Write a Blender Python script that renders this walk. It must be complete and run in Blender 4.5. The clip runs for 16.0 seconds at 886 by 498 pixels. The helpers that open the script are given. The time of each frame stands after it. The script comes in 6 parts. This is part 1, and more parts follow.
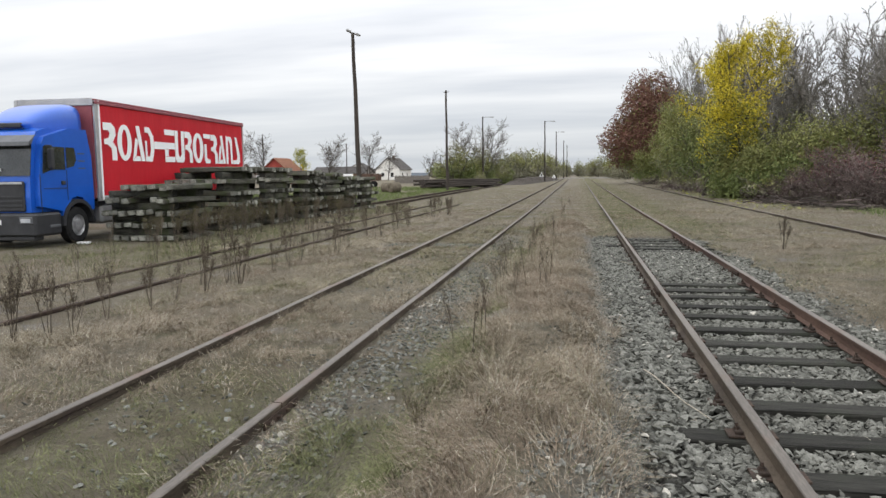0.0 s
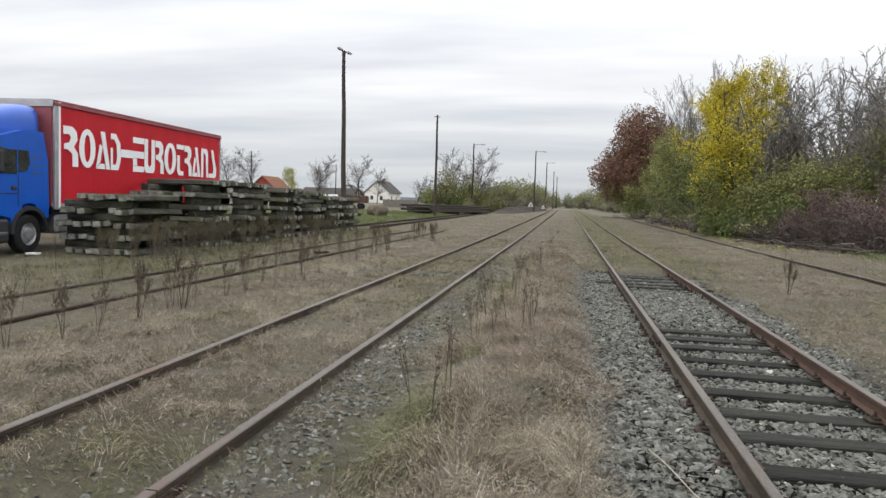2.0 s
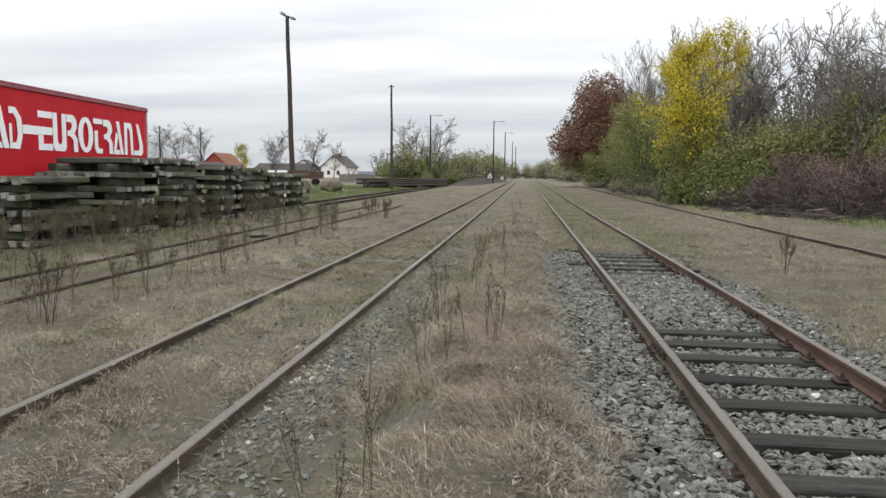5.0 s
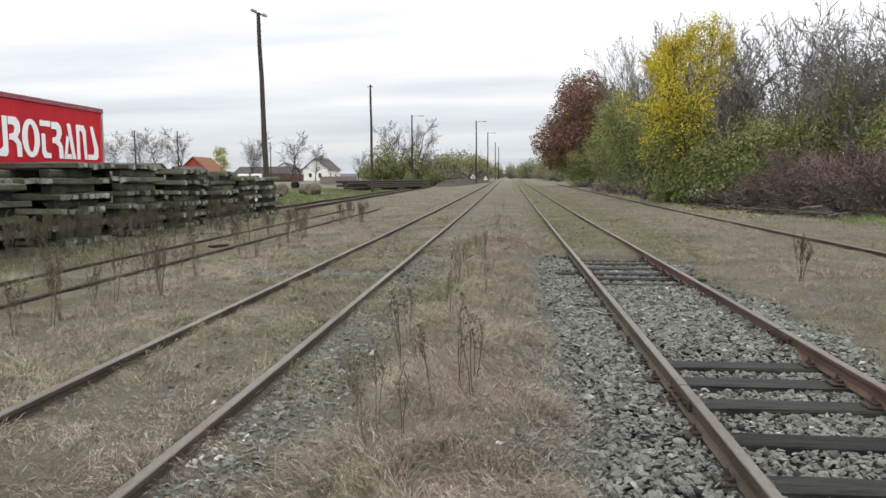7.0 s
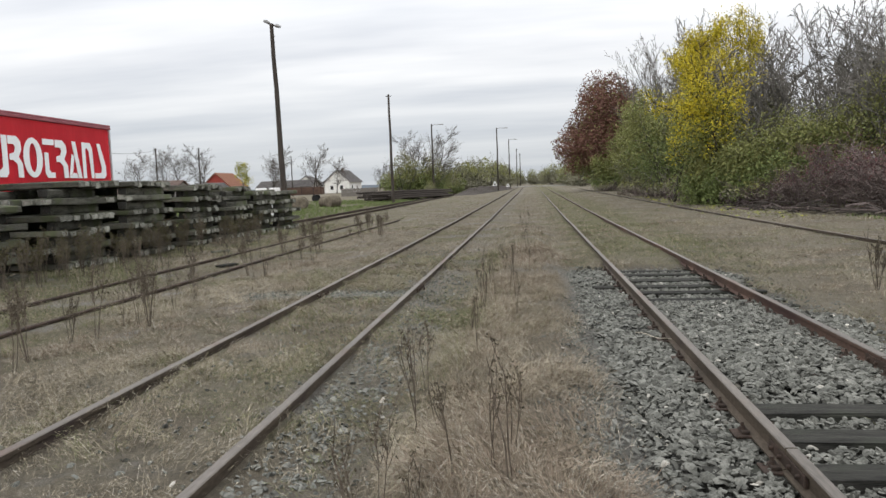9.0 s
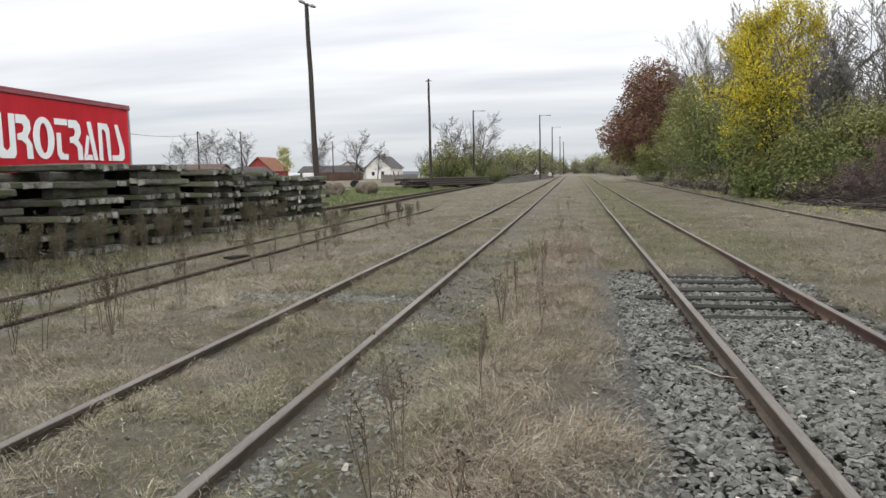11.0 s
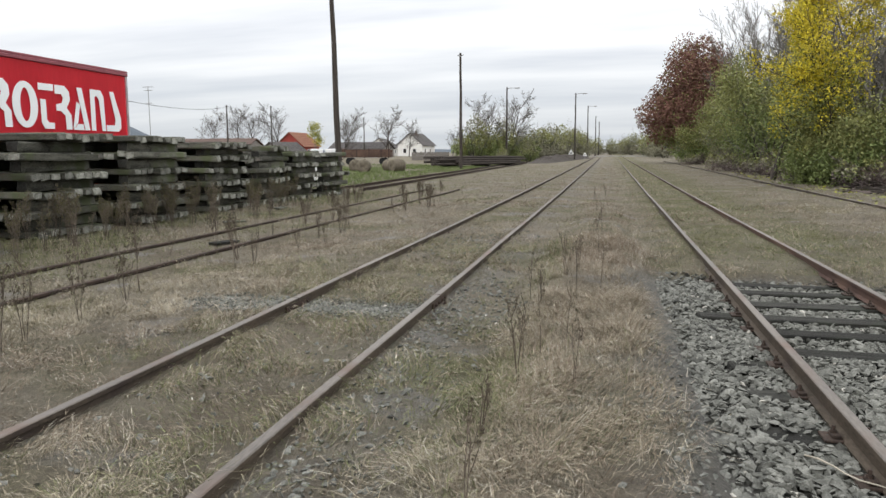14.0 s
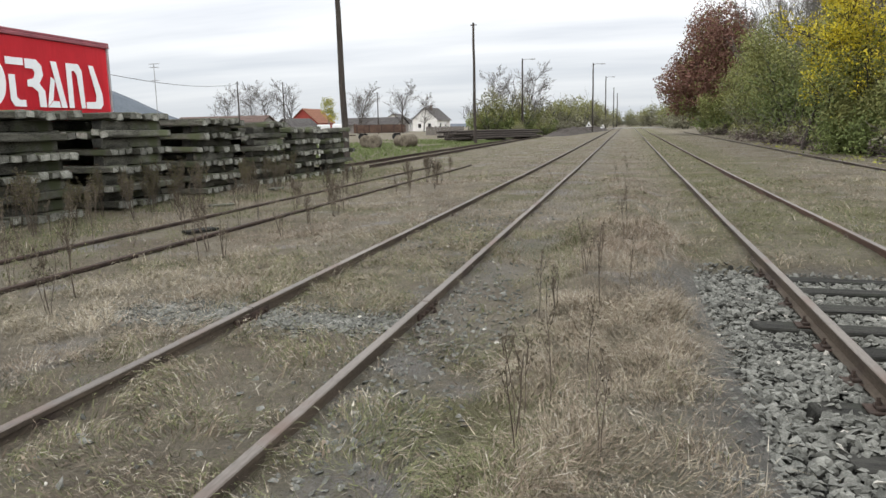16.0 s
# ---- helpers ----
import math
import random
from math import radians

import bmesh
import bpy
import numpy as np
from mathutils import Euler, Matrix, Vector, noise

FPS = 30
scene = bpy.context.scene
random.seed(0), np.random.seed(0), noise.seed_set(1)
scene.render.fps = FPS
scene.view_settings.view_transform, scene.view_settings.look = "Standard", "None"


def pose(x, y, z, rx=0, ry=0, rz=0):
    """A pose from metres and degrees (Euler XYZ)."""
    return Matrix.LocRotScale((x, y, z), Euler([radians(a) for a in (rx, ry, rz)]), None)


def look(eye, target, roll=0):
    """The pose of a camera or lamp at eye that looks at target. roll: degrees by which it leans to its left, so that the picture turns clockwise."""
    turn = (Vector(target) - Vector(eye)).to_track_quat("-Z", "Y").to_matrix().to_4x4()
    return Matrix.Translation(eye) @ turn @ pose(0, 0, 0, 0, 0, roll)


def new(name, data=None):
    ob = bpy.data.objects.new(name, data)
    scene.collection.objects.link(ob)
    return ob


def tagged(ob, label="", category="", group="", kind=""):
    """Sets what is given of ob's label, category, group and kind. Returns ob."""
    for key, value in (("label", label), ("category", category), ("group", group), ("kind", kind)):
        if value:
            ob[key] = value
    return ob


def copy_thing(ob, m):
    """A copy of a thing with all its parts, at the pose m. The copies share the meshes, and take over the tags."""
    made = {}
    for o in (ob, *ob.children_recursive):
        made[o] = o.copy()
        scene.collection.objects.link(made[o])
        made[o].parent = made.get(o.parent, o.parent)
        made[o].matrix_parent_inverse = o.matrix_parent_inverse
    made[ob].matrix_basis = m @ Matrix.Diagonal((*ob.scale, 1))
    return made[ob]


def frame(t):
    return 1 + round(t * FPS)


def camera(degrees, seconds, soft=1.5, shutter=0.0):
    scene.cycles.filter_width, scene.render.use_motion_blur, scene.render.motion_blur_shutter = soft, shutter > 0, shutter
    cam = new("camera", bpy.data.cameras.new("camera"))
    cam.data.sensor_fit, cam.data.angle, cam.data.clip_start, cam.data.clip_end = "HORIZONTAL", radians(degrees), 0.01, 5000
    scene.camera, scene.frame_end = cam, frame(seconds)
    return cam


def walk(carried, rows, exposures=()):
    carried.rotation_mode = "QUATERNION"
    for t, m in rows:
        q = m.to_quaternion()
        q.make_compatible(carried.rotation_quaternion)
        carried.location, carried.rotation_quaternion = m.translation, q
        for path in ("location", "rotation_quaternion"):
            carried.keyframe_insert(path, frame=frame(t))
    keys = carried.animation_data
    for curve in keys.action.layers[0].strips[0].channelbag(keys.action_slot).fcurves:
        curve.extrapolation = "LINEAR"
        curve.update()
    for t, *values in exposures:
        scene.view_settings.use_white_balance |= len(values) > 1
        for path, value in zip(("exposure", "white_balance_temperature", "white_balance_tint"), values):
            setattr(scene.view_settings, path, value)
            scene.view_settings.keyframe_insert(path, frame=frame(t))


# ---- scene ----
cam = camera(62.6, 16.0)
PATH = [
    (0, (-0.068, 0.325, 1.787), (-0.431, 2.281, 1.586), -0.7),
    (0.5, (-0.17, 0.646, 1.789), (-0.474, 2.619, 1.672), 1.2),
    (1, (-0.188, 0.907, 1.766), (-0.559, 2.86, 1.543), -0.3),
    (1.5, (-0.135, 1.288, 1.774), (-0.57, 3.237, 1.665), 0.5),
    (2, (-0.117, 1.74, 1.724), (-0.447, 3.708, 1.594), 1.9),
    (2.5, (-0.213, 2.057, 1.742), (-0.457, 4.04, 1.637), 1.8),
    (3, (-0.166, 2.434, 1.762), (-0.489, 4.4, 1.589), 0.8),
    (3.5, (-0.179, 2.802, 1.759), (-0.553, 4.758, 1.573), -0.3),
    (4, (-0.246, 3.165, 1.785), (-0.402, 5.153, 1.635), -1.2),
    (4.2, (-0.259, 3.292, 1.767), (-0.45, 5.272, 1.566), -1.0),
    (6.3, (-0.203, 5.138, 1.743), (-0.428, 7.115, 1.542), 2.0),
    (6.5, (-0.192, 5.255, 1.738), (-0.454, 7.222, 1.493), 1.3),
    (7, (-0.239, 5.611, 1.753), (-0.419, 7.593, 1.554), -0.3),
    (7.5, (-0.332, 5.91, 1.727), (-0.635, 7.869, 1.468), 0.8),
    (8, (-0.255, 6.284, 1.743), (-0.603, 8.245, 1.559), -0.4),
    (8.5, (-0.305, 6.633, 1.734), (-0.559, 8.61, 1.569), -0.0),
    (9, (-0.349, 6.926, 1.73), (-0.593, 8.903, 1.556), -2.1),
    (9.2, (-0.355, 7.065, 1.714), (-0.622, 9.036, 1.504), -3.2),
    (11.3, (-0.225, 8.747, 1.755), (-0.59, 10.703, 1.55), -1.2),
    (11.5, (-0.248, 8.887, 1.747), (-0.623, 10.837, 1.504), -1.7),
    (12, (-0.312, 9.289, 1.762), (-0.68, 11.24, 1.526), -0.1),
    (12.5, (-0.268, 9.666, 1.725), (-0.675, 11.603, 1.438), -1.0),
    (13, (-0.266, 9.995, 1.761), (-0.726, 11.912, 1.424), -0.4),
    (13.5, (-0.338, 10.421, 1.777), (-0.625, 12.389, 1.565), 1.3),
    (14, (-0.361, 10.752, 1.734), (-0.8, 12.686, 1.471), -0.2),
    (14.5, (-0.348, 11.142, 1.761), (-0.799, 13.074, 1.508), 0.5),
    (15, (-0.44, 11.611, 1.768), (-0.689, 13.588, 1.592), 1.1),
    (15.5, (-0.498, 11.977, 1.728), (-0.895, 13.925, 1.507), -0.7),
    (16, (-0.462, 12.392, 1.703), (-0.946, 14.304, 1.373), -1.1),
]
walk(cam, [(t, look(eye, target, roll)) for t, eye, target, roll in PATH], [(0, 0.0), (0.5, -0.14), (1, -0.06), (1.5, -0.17), (2, -0.08), (2.5, -0.3), (3, -0.1), (3.5, 0.0), (4, -0.04), (7, 0.1), (8.5, 0.1), (9, -0.08), (11.5, 0.04), (12, -0.02), (12.5, 0.2), (13, 0.22), (13.5, 0.08), (14.5, 0.08), (15.5, 0.04), (16, 0.15)])

# ---- world and light: an overcast late-autumn day ----
SUN_UP, SUN_TURN = radians(34), radians(150)
world = bpy.data.worlds.new("overcast_sky")
scene.world = world
world.use_nodes = True


def build_sky():
    nt = world.node_tree
    nt.nodes.clear()
    N, L = nt.nodes.new, nt.links.new
    out, bg = N("ShaderNodeOutputWorld"), N("ShaderNodeBackground")
    sky = N("ShaderNodeTexSky")
    sky.sky_type, sky.sun_disc, sky.sun_elevation, sky.sun_rotation = "NISHITA", False, SUN_UP, SUN_TURN
    dim = N("ShaderNodeMix")
    dim.data_type, dim.blend_type = "RGBA", "MULTIPLY"
    dim.inputs[0].default_value = 1.0
    dim.inputs[7].default_value = (0.1, 0.1, 0.1, 1)
    L(sky.outputs[0], dim.inputs[6])
    # cloud deck: the view direction met with a flat layer
    tc, sep = N("ShaderNodeTexCoord"), N("ShaderNodeSeparateXYZ")
    L(tc.outputs["Generated"], sep.inputs[0])
    up = N("ShaderNodeMath")
    up.operation, up.inputs[1].default_value = "MAXIMUM", 0.0
    L(sep.outputs[2], up.inputs[0])
    lift = N("ShaderNodeMath")
    lift.operation, lift.inputs[1].default_value = "ADD", 0.09
    L(up.outputs[0], lift.inputs[0])
    comb = N("ShaderNodeCombineXYZ")
    for axis, factor in ((0, 0.4), (1, 1.2)):
        d = N("ShaderNodeMath")
        d.operation = "DIVIDE"
        L(sep.outputs[axis], d.inputs[0])
        L(lift.outputs[0], d.inputs[1])
        m = N("ShaderNodeMath")
        m.operation, m.inputs[1].default_value = "MULTIPLY", factor
        L(d.outputs[0], m.inputs[0])
        L(m.outputs[0], comb.inputs[axis])
    n1 = N("ShaderNodeTexNoise")
    n1.inputs["Scale"].default_value, n1.inputs["Detail"].default_value, n1.inputs["Roughness"].default_value = 0.75, 5, 0.52
    L(comb.outputs[0], n1.inputs["Vector"])
    ramp = N("ShaderNodeValToRGB")
    e = ramp.color_ramp.elements
    e[0].position, e[0].color = 0.34, (0.66, 0.685, 0.735, 1)
    e[1].position, e[1].color = 0.62, (1.0, 1.0, 1.005, 1)
    L(n1.outputs["Fac"], ramp.inputs[0])
    # thinner, bluer light low over the horizon
    low = N("ShaderNodeMapRange")
    low.inputs[1].default_value, low.inputs[2].default_value = 0.0, 0.17
    low.inputs[3].default_value, low.inputs[4].default_value = 0.75, 0.0
    L(up.outputs[0], low.inputs[0])
    hz = N("ShaderNodeMix")
    hz.data_type = "RGBA"
    hz.inputs[7].default_value = (0.68, 0.73, 0.79, 1)
    L(low.outputs[0], hz.inputs[0])
    L(ramp.outputs[0], hz.inputs[6])
    # an overcast sky grows brighter towards the zenith
    zen = N("ShaderNodeMapRange")
    zen.inputs[1].default_value, zen.inputs[2].default_value = 0.0, 1.0
    zen.inputs[3].default_value, zen.inputs[4].default_value = 0.85, 2.78
    L(up.outputs[0], zen.inputs[0])
    grade = N("ShaderNodeVectorMath")
    grade.operation = "SCALE"
    L(hz.outputs[2], grade.inputs[0])
    L(zen.outputs[0], grade.inputs["Scale"])
    mix = N("ShaderNodeMix")
    mix.data_type = "RGBA"
    mix.inputs[0].default_value = 0.94
    L(dim.outputs[2], mix.inputs[6])
    L(grade.outputs[0], mix.inputs[7])
    L(mix.outputs[2], bg.inputs[0])
    bg.inputs[1].default_value = 1.0
    L(bg.outputs[0], out.inputs[0])


build_sky()
sun_data = bpy.data.lights.new("sun", "SUN")
sun_data.energy, sun_data.angle, sun_data.color = 0.6, radians(14), (1.0, 0.96, 0.9)
sun = new("sun", sun_data)
sun.rotation_euler = Euler((radians(56), 0, radians(-35)))


# ---- materials ----
def material(name, c1, c2, rough=0.85, scale=6.0, fine=60.0, bump=0.3, metal=0.0, c3=None, per=0.0, island=False, stretch=(1, 1, 1), detail=4.0, contrast=0.25, coat=0.0, dist=0.01):
    """Two-scale noise between c1 and c2, stains of c3, bump, and a random shift of brightness per object or per island."""
    m = bpy.data.materials.new(name)
    m.use_nodes = True
    nt = m.node_tree
    N, L = nt.nodes.new, nt.links.new
    b = nt.nodes["Principled BSDF"]
    b.inputs["Roughness"].default_value, b.inputs["Metallic"].default_value = rough, metal
    b.inputs["Coat Weight"].default_value = coat
    b.inputs["Specular IOR Level"].default_value = 0.15 if rough >= 0.75 else 0.5
    tc, mp = N("ShaderNodeTexCoord"), N("ShaderNodeMapping")
    mp.inputs["Scale"].default_value = stretch
    L(tc.outputs["Object"], mp.inputs[0])
    big, small = N("ShaderNodeTexNoise"), N("ShaderNodeTexNoise")
    big.inputs["Scale"].default_value, big.inputs["Detail"].default_value = scale, detail
    small.inputs["Scale"].default_value, small.inputs["Detail"].default_value = fine, 3
    L(mp.outputs[0], big.inputs[0])
    L(mp.outputs[0], small.inputs[0])
    add = N("ShaderNodeMix")
    add.inputs[0].default_value = 0.45
    L(big.outputs[0], add.inputs[2])
    L(small.outputs[0], add.inputs[3])
    r = N("ShaderNodeMapRange")
    r.inputs[1].default_value, r.inputs[2].default_value = 0.5 - contrast / 2, 0.5 + contrast / 2
    L(add.outputs[0], r.inputs[0])
    mix = N("ShaderNodeMix")
    mix.data_type = "RGBA"
    mix.inputs[6].default_value, mix.inputs[7].default_value = (*c1, 1), (*c2, 1)
    L(r.outputs[0], mix.inputs[0])
    last = mix.outputs[2]
    if c3:
        st = N("ShaderNodeTexNoise")
        st.inputs["Scale"].default_value, st.inputs["Detail"].default_value = scale * 0.45, 6
        L(tc.outputs["Object"], st.inputs[0])
        sr = N("ShaderNodeMapRange")
        sr.inputs[1].default_value, sr.inputs[2].default_value = 0.52, 0.66
        L(st.outputs[0], sr.inputs[0])
        m3 = N("ShaderNodeMix")
        m3.data_type = "RGBA"
        m3.inputs[7].default_value = (*c3, 1)
        L(sr.outputs[0], m3.inputs[0])
        L(last, m3.inputs[6])
        last = m3.outputs[2]
    if per:
        hs = N("ShaderNodeHueSaturation")
        src = N("ShaderNodeNewGeometry").outputs["Random Per Island"] if island else N("ShaderNodeObjectInfo").outputs["Random"]
        v = N("ShaderNodeMapRange")
        v.inputs[3].default_value, v.inputs[4].default_value = 1 - per, 1 + per
        L(src, v.inputs[0])
        L(v.outputs[0], hs.inputs["Value"])
        L(last, hs.inputs["Color"])
        last = hs.outputs[0]
    L(last, b.inputs["Base Color"])
    if bump:
        bp = N("ShaderNodeBump")
        bp.inputs["Strength"].default_value, bp.inputs["Distance"].default_value = bump, dist
        L(add.outputs[0], bp.inputs["Height"])
        L(bp.outputs[0], b.inputs["Normal"])
    return m


RUST = material("rusty_steel", (0.054, 0.044, 0.034), (0.106, 0.084, 0.063), 0.75, 3, 70, 0.4, 0.0, (0.05, 0.038, 0.034), stretch=(1, 0.3, 1))
RUST_RED = material("red_rusty_steel", (0.074, 0.049, 0.039), (0.132, 0.084, 0.063), 0.8, 2, 60, 0.4, 0.0, (0.065, 0.04, 0.034), stretch=(1, 0.3, 1))
RAIL_TOP = material("worn_rail_head", (0.10, 0.088, 0.076), (0.18, 0.158, 0.136), 0.6, 2.5, 80, 0.2, 0.25, (0.13, 0.09, 0.07), stretch=(1, 0.15, 1))
DARK_IRON = material("dark_rusty_iron", (0.033, 0.026, 0.022), (0.075, 0.052, 0.041), 0.8, 9, 70, 0.4)
TIE = material("weathered_tie_wood", (0.014, 0.014, 0.0125), (0.048, 0.047, 0.041), 0.9, 6, 60, 0.7, 0, (0.032, 0.034, 0.027), per=0.3, stretch=(0.25, 3, 3), dist=0.02)
SLEEPER = material("old_sleeper_wood", (0.032, 0.032, 0.026), (0.15, 0.147, 0.122), 0.95, 4, 40, 0.7, 0, (0.085, 0.095, 0.055), per=0.42, stretch=(0.4, 2, 2), dist=0.02)
SLEEPER_END = material("bleached_sleeper_end", (0.09, 0.092, 0.077), (0.31, 0.31, 0.27), 0.95, 8, 50, 0.6, 0, (0.11, 0.115, 0.075), per=0.4, dist=0.02)
STONE = material("ballast_stone", (0.085, 0.086, 0.076), (0.20, 0.20, 0.178), 0.9, 8, 90, 0.4, per=0.32, island=True)
STONE_PALE = material("pale_stone", (0.30, 0.285, 0.25), (0.46, 0.44, 0.39), 0.9, 8, 90, 0.3, per=0.3, island=True)
STRAW = material("straw_grass", (0.21, 0.18, 0.127), (0.335, 0.294, 0.216), 0.9, 3, 30, 0, per=0.42, island=True)
HAY = material("pale_dead_grass", (0.29, 0.262, 0.208), (0.43, 0.395, 0.325), 0.9, 3, 30, 0, per=0.28, island=True)
BROWN_GRASS = material("brown_dead_grass", (0.145, 0.113, 0.084), (0.245, 0.195, 0.147), 0.9, 3, 30, 0, per=0.3, island=True)
THATCH = material("grey_thatch", (0.13, 0.116, 0.09), (0.235, 0.213, 0.17), 0.95, 3, 30, 0, per=0.45, island=True)
GREEN_GRASS = material("green_grass", (0.10, 0.108, 0.05), (0.185, 0.19, 0.095), 0.85, 3, 30, 0, per=0.35, island=True)
FRESH_GRASS = material("fresh_green_grass", (0.095, 0.125, 0.045), (0.16, 0.20, 0.075), 0.85, 0.7, 12, 0.3, per=0.25, island=True)
STALK = material("dead_stalk", (0.065, 0.053, 0.042), (0.145, 0.118, 0.092), 0.9, 20, 80, 0, per=0.3)
SEED = material("dry_seed_head", (0.072, 0.061, 0.043), (0.155, 0.133, 0.097), 0.95, 9, 60, 0, per=0.3, island=True)
SEED_GREEN = material("olive_weed_leaf", (0.055, 0.055, 0.022), (0.13, 0.12, 0.05), 0.95, 9, 60, 0, per=0.3, island=True)
BARK = material("grey_bark", (0.075, 0.068, 0.06), (0.17, 0.155, 0.14), 0.95, 4, 30, 0.6, stretch=(2, 2, 0.4), dist=0.03)
BARK_DARK = material("dark_bark", (0.035, 0.03, 0.026), (0.09, 0.078, 0.068), 0.95, 4, 30, 0.6, stretch=(2, 2, 0.4), dist=0.03)
TWIG = material("bare_twig", (0.12, 0.112, 0.10), (0.205, 0.192, 0.175), 0.95, 2, 20, 0)
TWIG_PURPLE = material("purple_twig", (0.108, 0.085, 0.078), (0.19, 0.155, 0.143), 0.95, 2, 20, 0, per=0.3)


def leafage(name, c1, c2):
    m = material(name, c1, c2, 0.6, 0.5, 6, 0, per=0.2, island=True, contrast=0.25)
    b = m.node_tree.nodes["Principled BSDF"]
    b.inputs["Subsurface Weight"].default_value = 0.0
    b.inputs["Specular IOR Level"].default_value = 0.25
    return m


LEAF_YELLOW = leafage("yellow_leaf", (0.39, 0.33, 0.02), (0.62, 0.51, 0.035))
LEAF_LIME = leafage("lime_leaf", (0.19, 0.205, 0.025), (0.32, 0.31, 0.04))
LEAF_OLIVE = leafage("olive_leaf", (0.175, 0.185, 0.062), (0.235, 0.238, 0.084))
LEAF_GREEN = leafage("green_leaf", (0.12, 0.155, 0.05), (0.19, 0.225, 0.076))
LEAF_RUST = leafage("rust_leaf", (0.15, 0.076, 0.056), (0.22, 0.113, 0.083))
LEAF_PURPLE = leafage("purple_leaf", (0.09, 0.04, 0.042), (0.17, 0.08, 0.078))
# grey-olive leaves, paled to paint distance haze into their colour
LEAF_HAZE_GREY = leafage("hazed_grey_olive_leaf", (0.155, 0.15, 0.10), (0.25, 0.24, 0.165))
PAINT_BLUE = material("blue_truck_paint", (0.006, 0.085, 0.46), (0.008, 0.105, 0.54), 0.3, 1.5, 30, 0.02, coat=0.5)
CURTAIN = material("red_tarpaulin", (0.80, 0.024, 0.045), (0.88, 0.034, 0.06), 0.5, 1.2, 12, 0.15, stretch=(1, 1, 0.2))
WHITE_VINYL = material("white_vinyl", (0.86, 0.87, 0.88), (0.92, 0.92, 0.93), 0.5, 2, 20, 0.05)
ALU = material("dull_aluminium", (0.36, 0.36, 0.37), (0.52, 0.52, 0.53), 0.45, 3, 40, 0.1, 0.6)
RAIL_AND_SHADE_RED = material("dark_red_rail_and_shaded_wall", (0.20, 0.045, 0.06), (0.30, 0.08, 0.095), 0.55, 3, 40, 0.1)
BLACK_PLASTIC = material("black_plastic", (0.018, 0.019, 0.022), (0.035, 0.036, 0.04), 0.55, 6, 60, 0.1)
GREY_PLASTIC = material("grey_plastic", (0.07, 0.075, 0.085), (0.11, 0.115, 0.125), 0.5, 6, 60, 0.1)
PANE = material("dark_vehicle_glass", (0.022, 0.025, 0.026), (0.05, 0.055, 0.055), 0.06, 2, 20, 0, coat=0.6)
TYRE = material("tyre_rubber", (0.014, 0.014, 0.015), (0.03, 0.03, 0.03), 0.85, 9, 70, 0.3)
RIM = material("steel_rim", (0.32, 0.32, 0.33), (0.5, 0.5, 0.51), 0.4, 6, 50, 0.1, 0.5)
LAMP_GLASS = material("headlight_glass", (0.35, 0.37, 0.4), (0.5, 0.52, 0.55), 0.1, 6, 40, 0, coat=0.6)
POLE_WOOD = material("tarred_pole_wood", (0.035, 0.03, 0.027), (0.085, 0.072, 0.062), 0.9, 5, 60, 0.5, stretch=(3, 3, 0.2))
CONCRETE = material("grey_concrete", (0.24, 0.235, 0.225), (0.36, 0.35, 0.335), 0.9, 4, 60, 0.3)
LAMP_GREY = material("grey_lamp_housing", (0.2, 0.2, 0.2), (0.32, 0.32, 0.32), 0.6, 5, 40, 0.1)
PLASTER = material("white_plaster", (0.66, 0.65, 0.62), (0.82, 0.81, 0.78), 0.9, 0.8, 12, 0.1, 0, (0.58, 0.56, 0.52))
PLASTER_RED = material("red_house_wall", (0.30, 0.06, 0.05), (0.38, 0.085, 0.07), 0.9, 0.8, 12, 0.1)
PLASTER_GREY = material("grey_plaster", (0.20, 0.185, 0.17), (0.29, 0.27, 0.25), 0.9, 0.8, 12, 0.1)
ROOF_ORANGE = material("orange_roof_tile", (0.20, 0.095, 0.062), (0.30, 0.15, 0.10), 0.9, 1.5, 9, 0.4, stretch=(1, 1, 3))
ROOF_GREY = material("grey_roof_tile", (0.075, 0.07, 0.068), (0.15, 0.14, 0.135), 0.9, 1.5, 9, 0.4, stretch=(1, 1, 3))
ROOF_BROWN = material("brown_roof_tile", (0.105, 0.075, 0.066), (0.17, 0.125, 0.108), 0.9, 1.5, 9, 0.4, stretch=(1, 1, 3))
HAYBALE = material("hay_bale", (0.10, 0.085, 0.065), (0.19, 0.165, 0.125), 0.95, 4, 30, 0.6)
SHEET_WHITE = material("white_sheeting", (0.7, 0.7, 0.7), (0.82, 0.82, 0.82), 0.6, 3, 20, 0.1)
# far woods: the blue-grey of distance haze is put into the colour
HILL = material("hazed_wooded_hill", (0.085, 0.10, 0.118), (0.12, 0.137, 0.155), 1.0, 0.02, 0.2, 0)
FENCE_WOOD = material("grey_fence_wood", (0.12, 0.11, 0.10), (0.22, 0.20, 0.18), 0.9, 4, 40, 0.3)


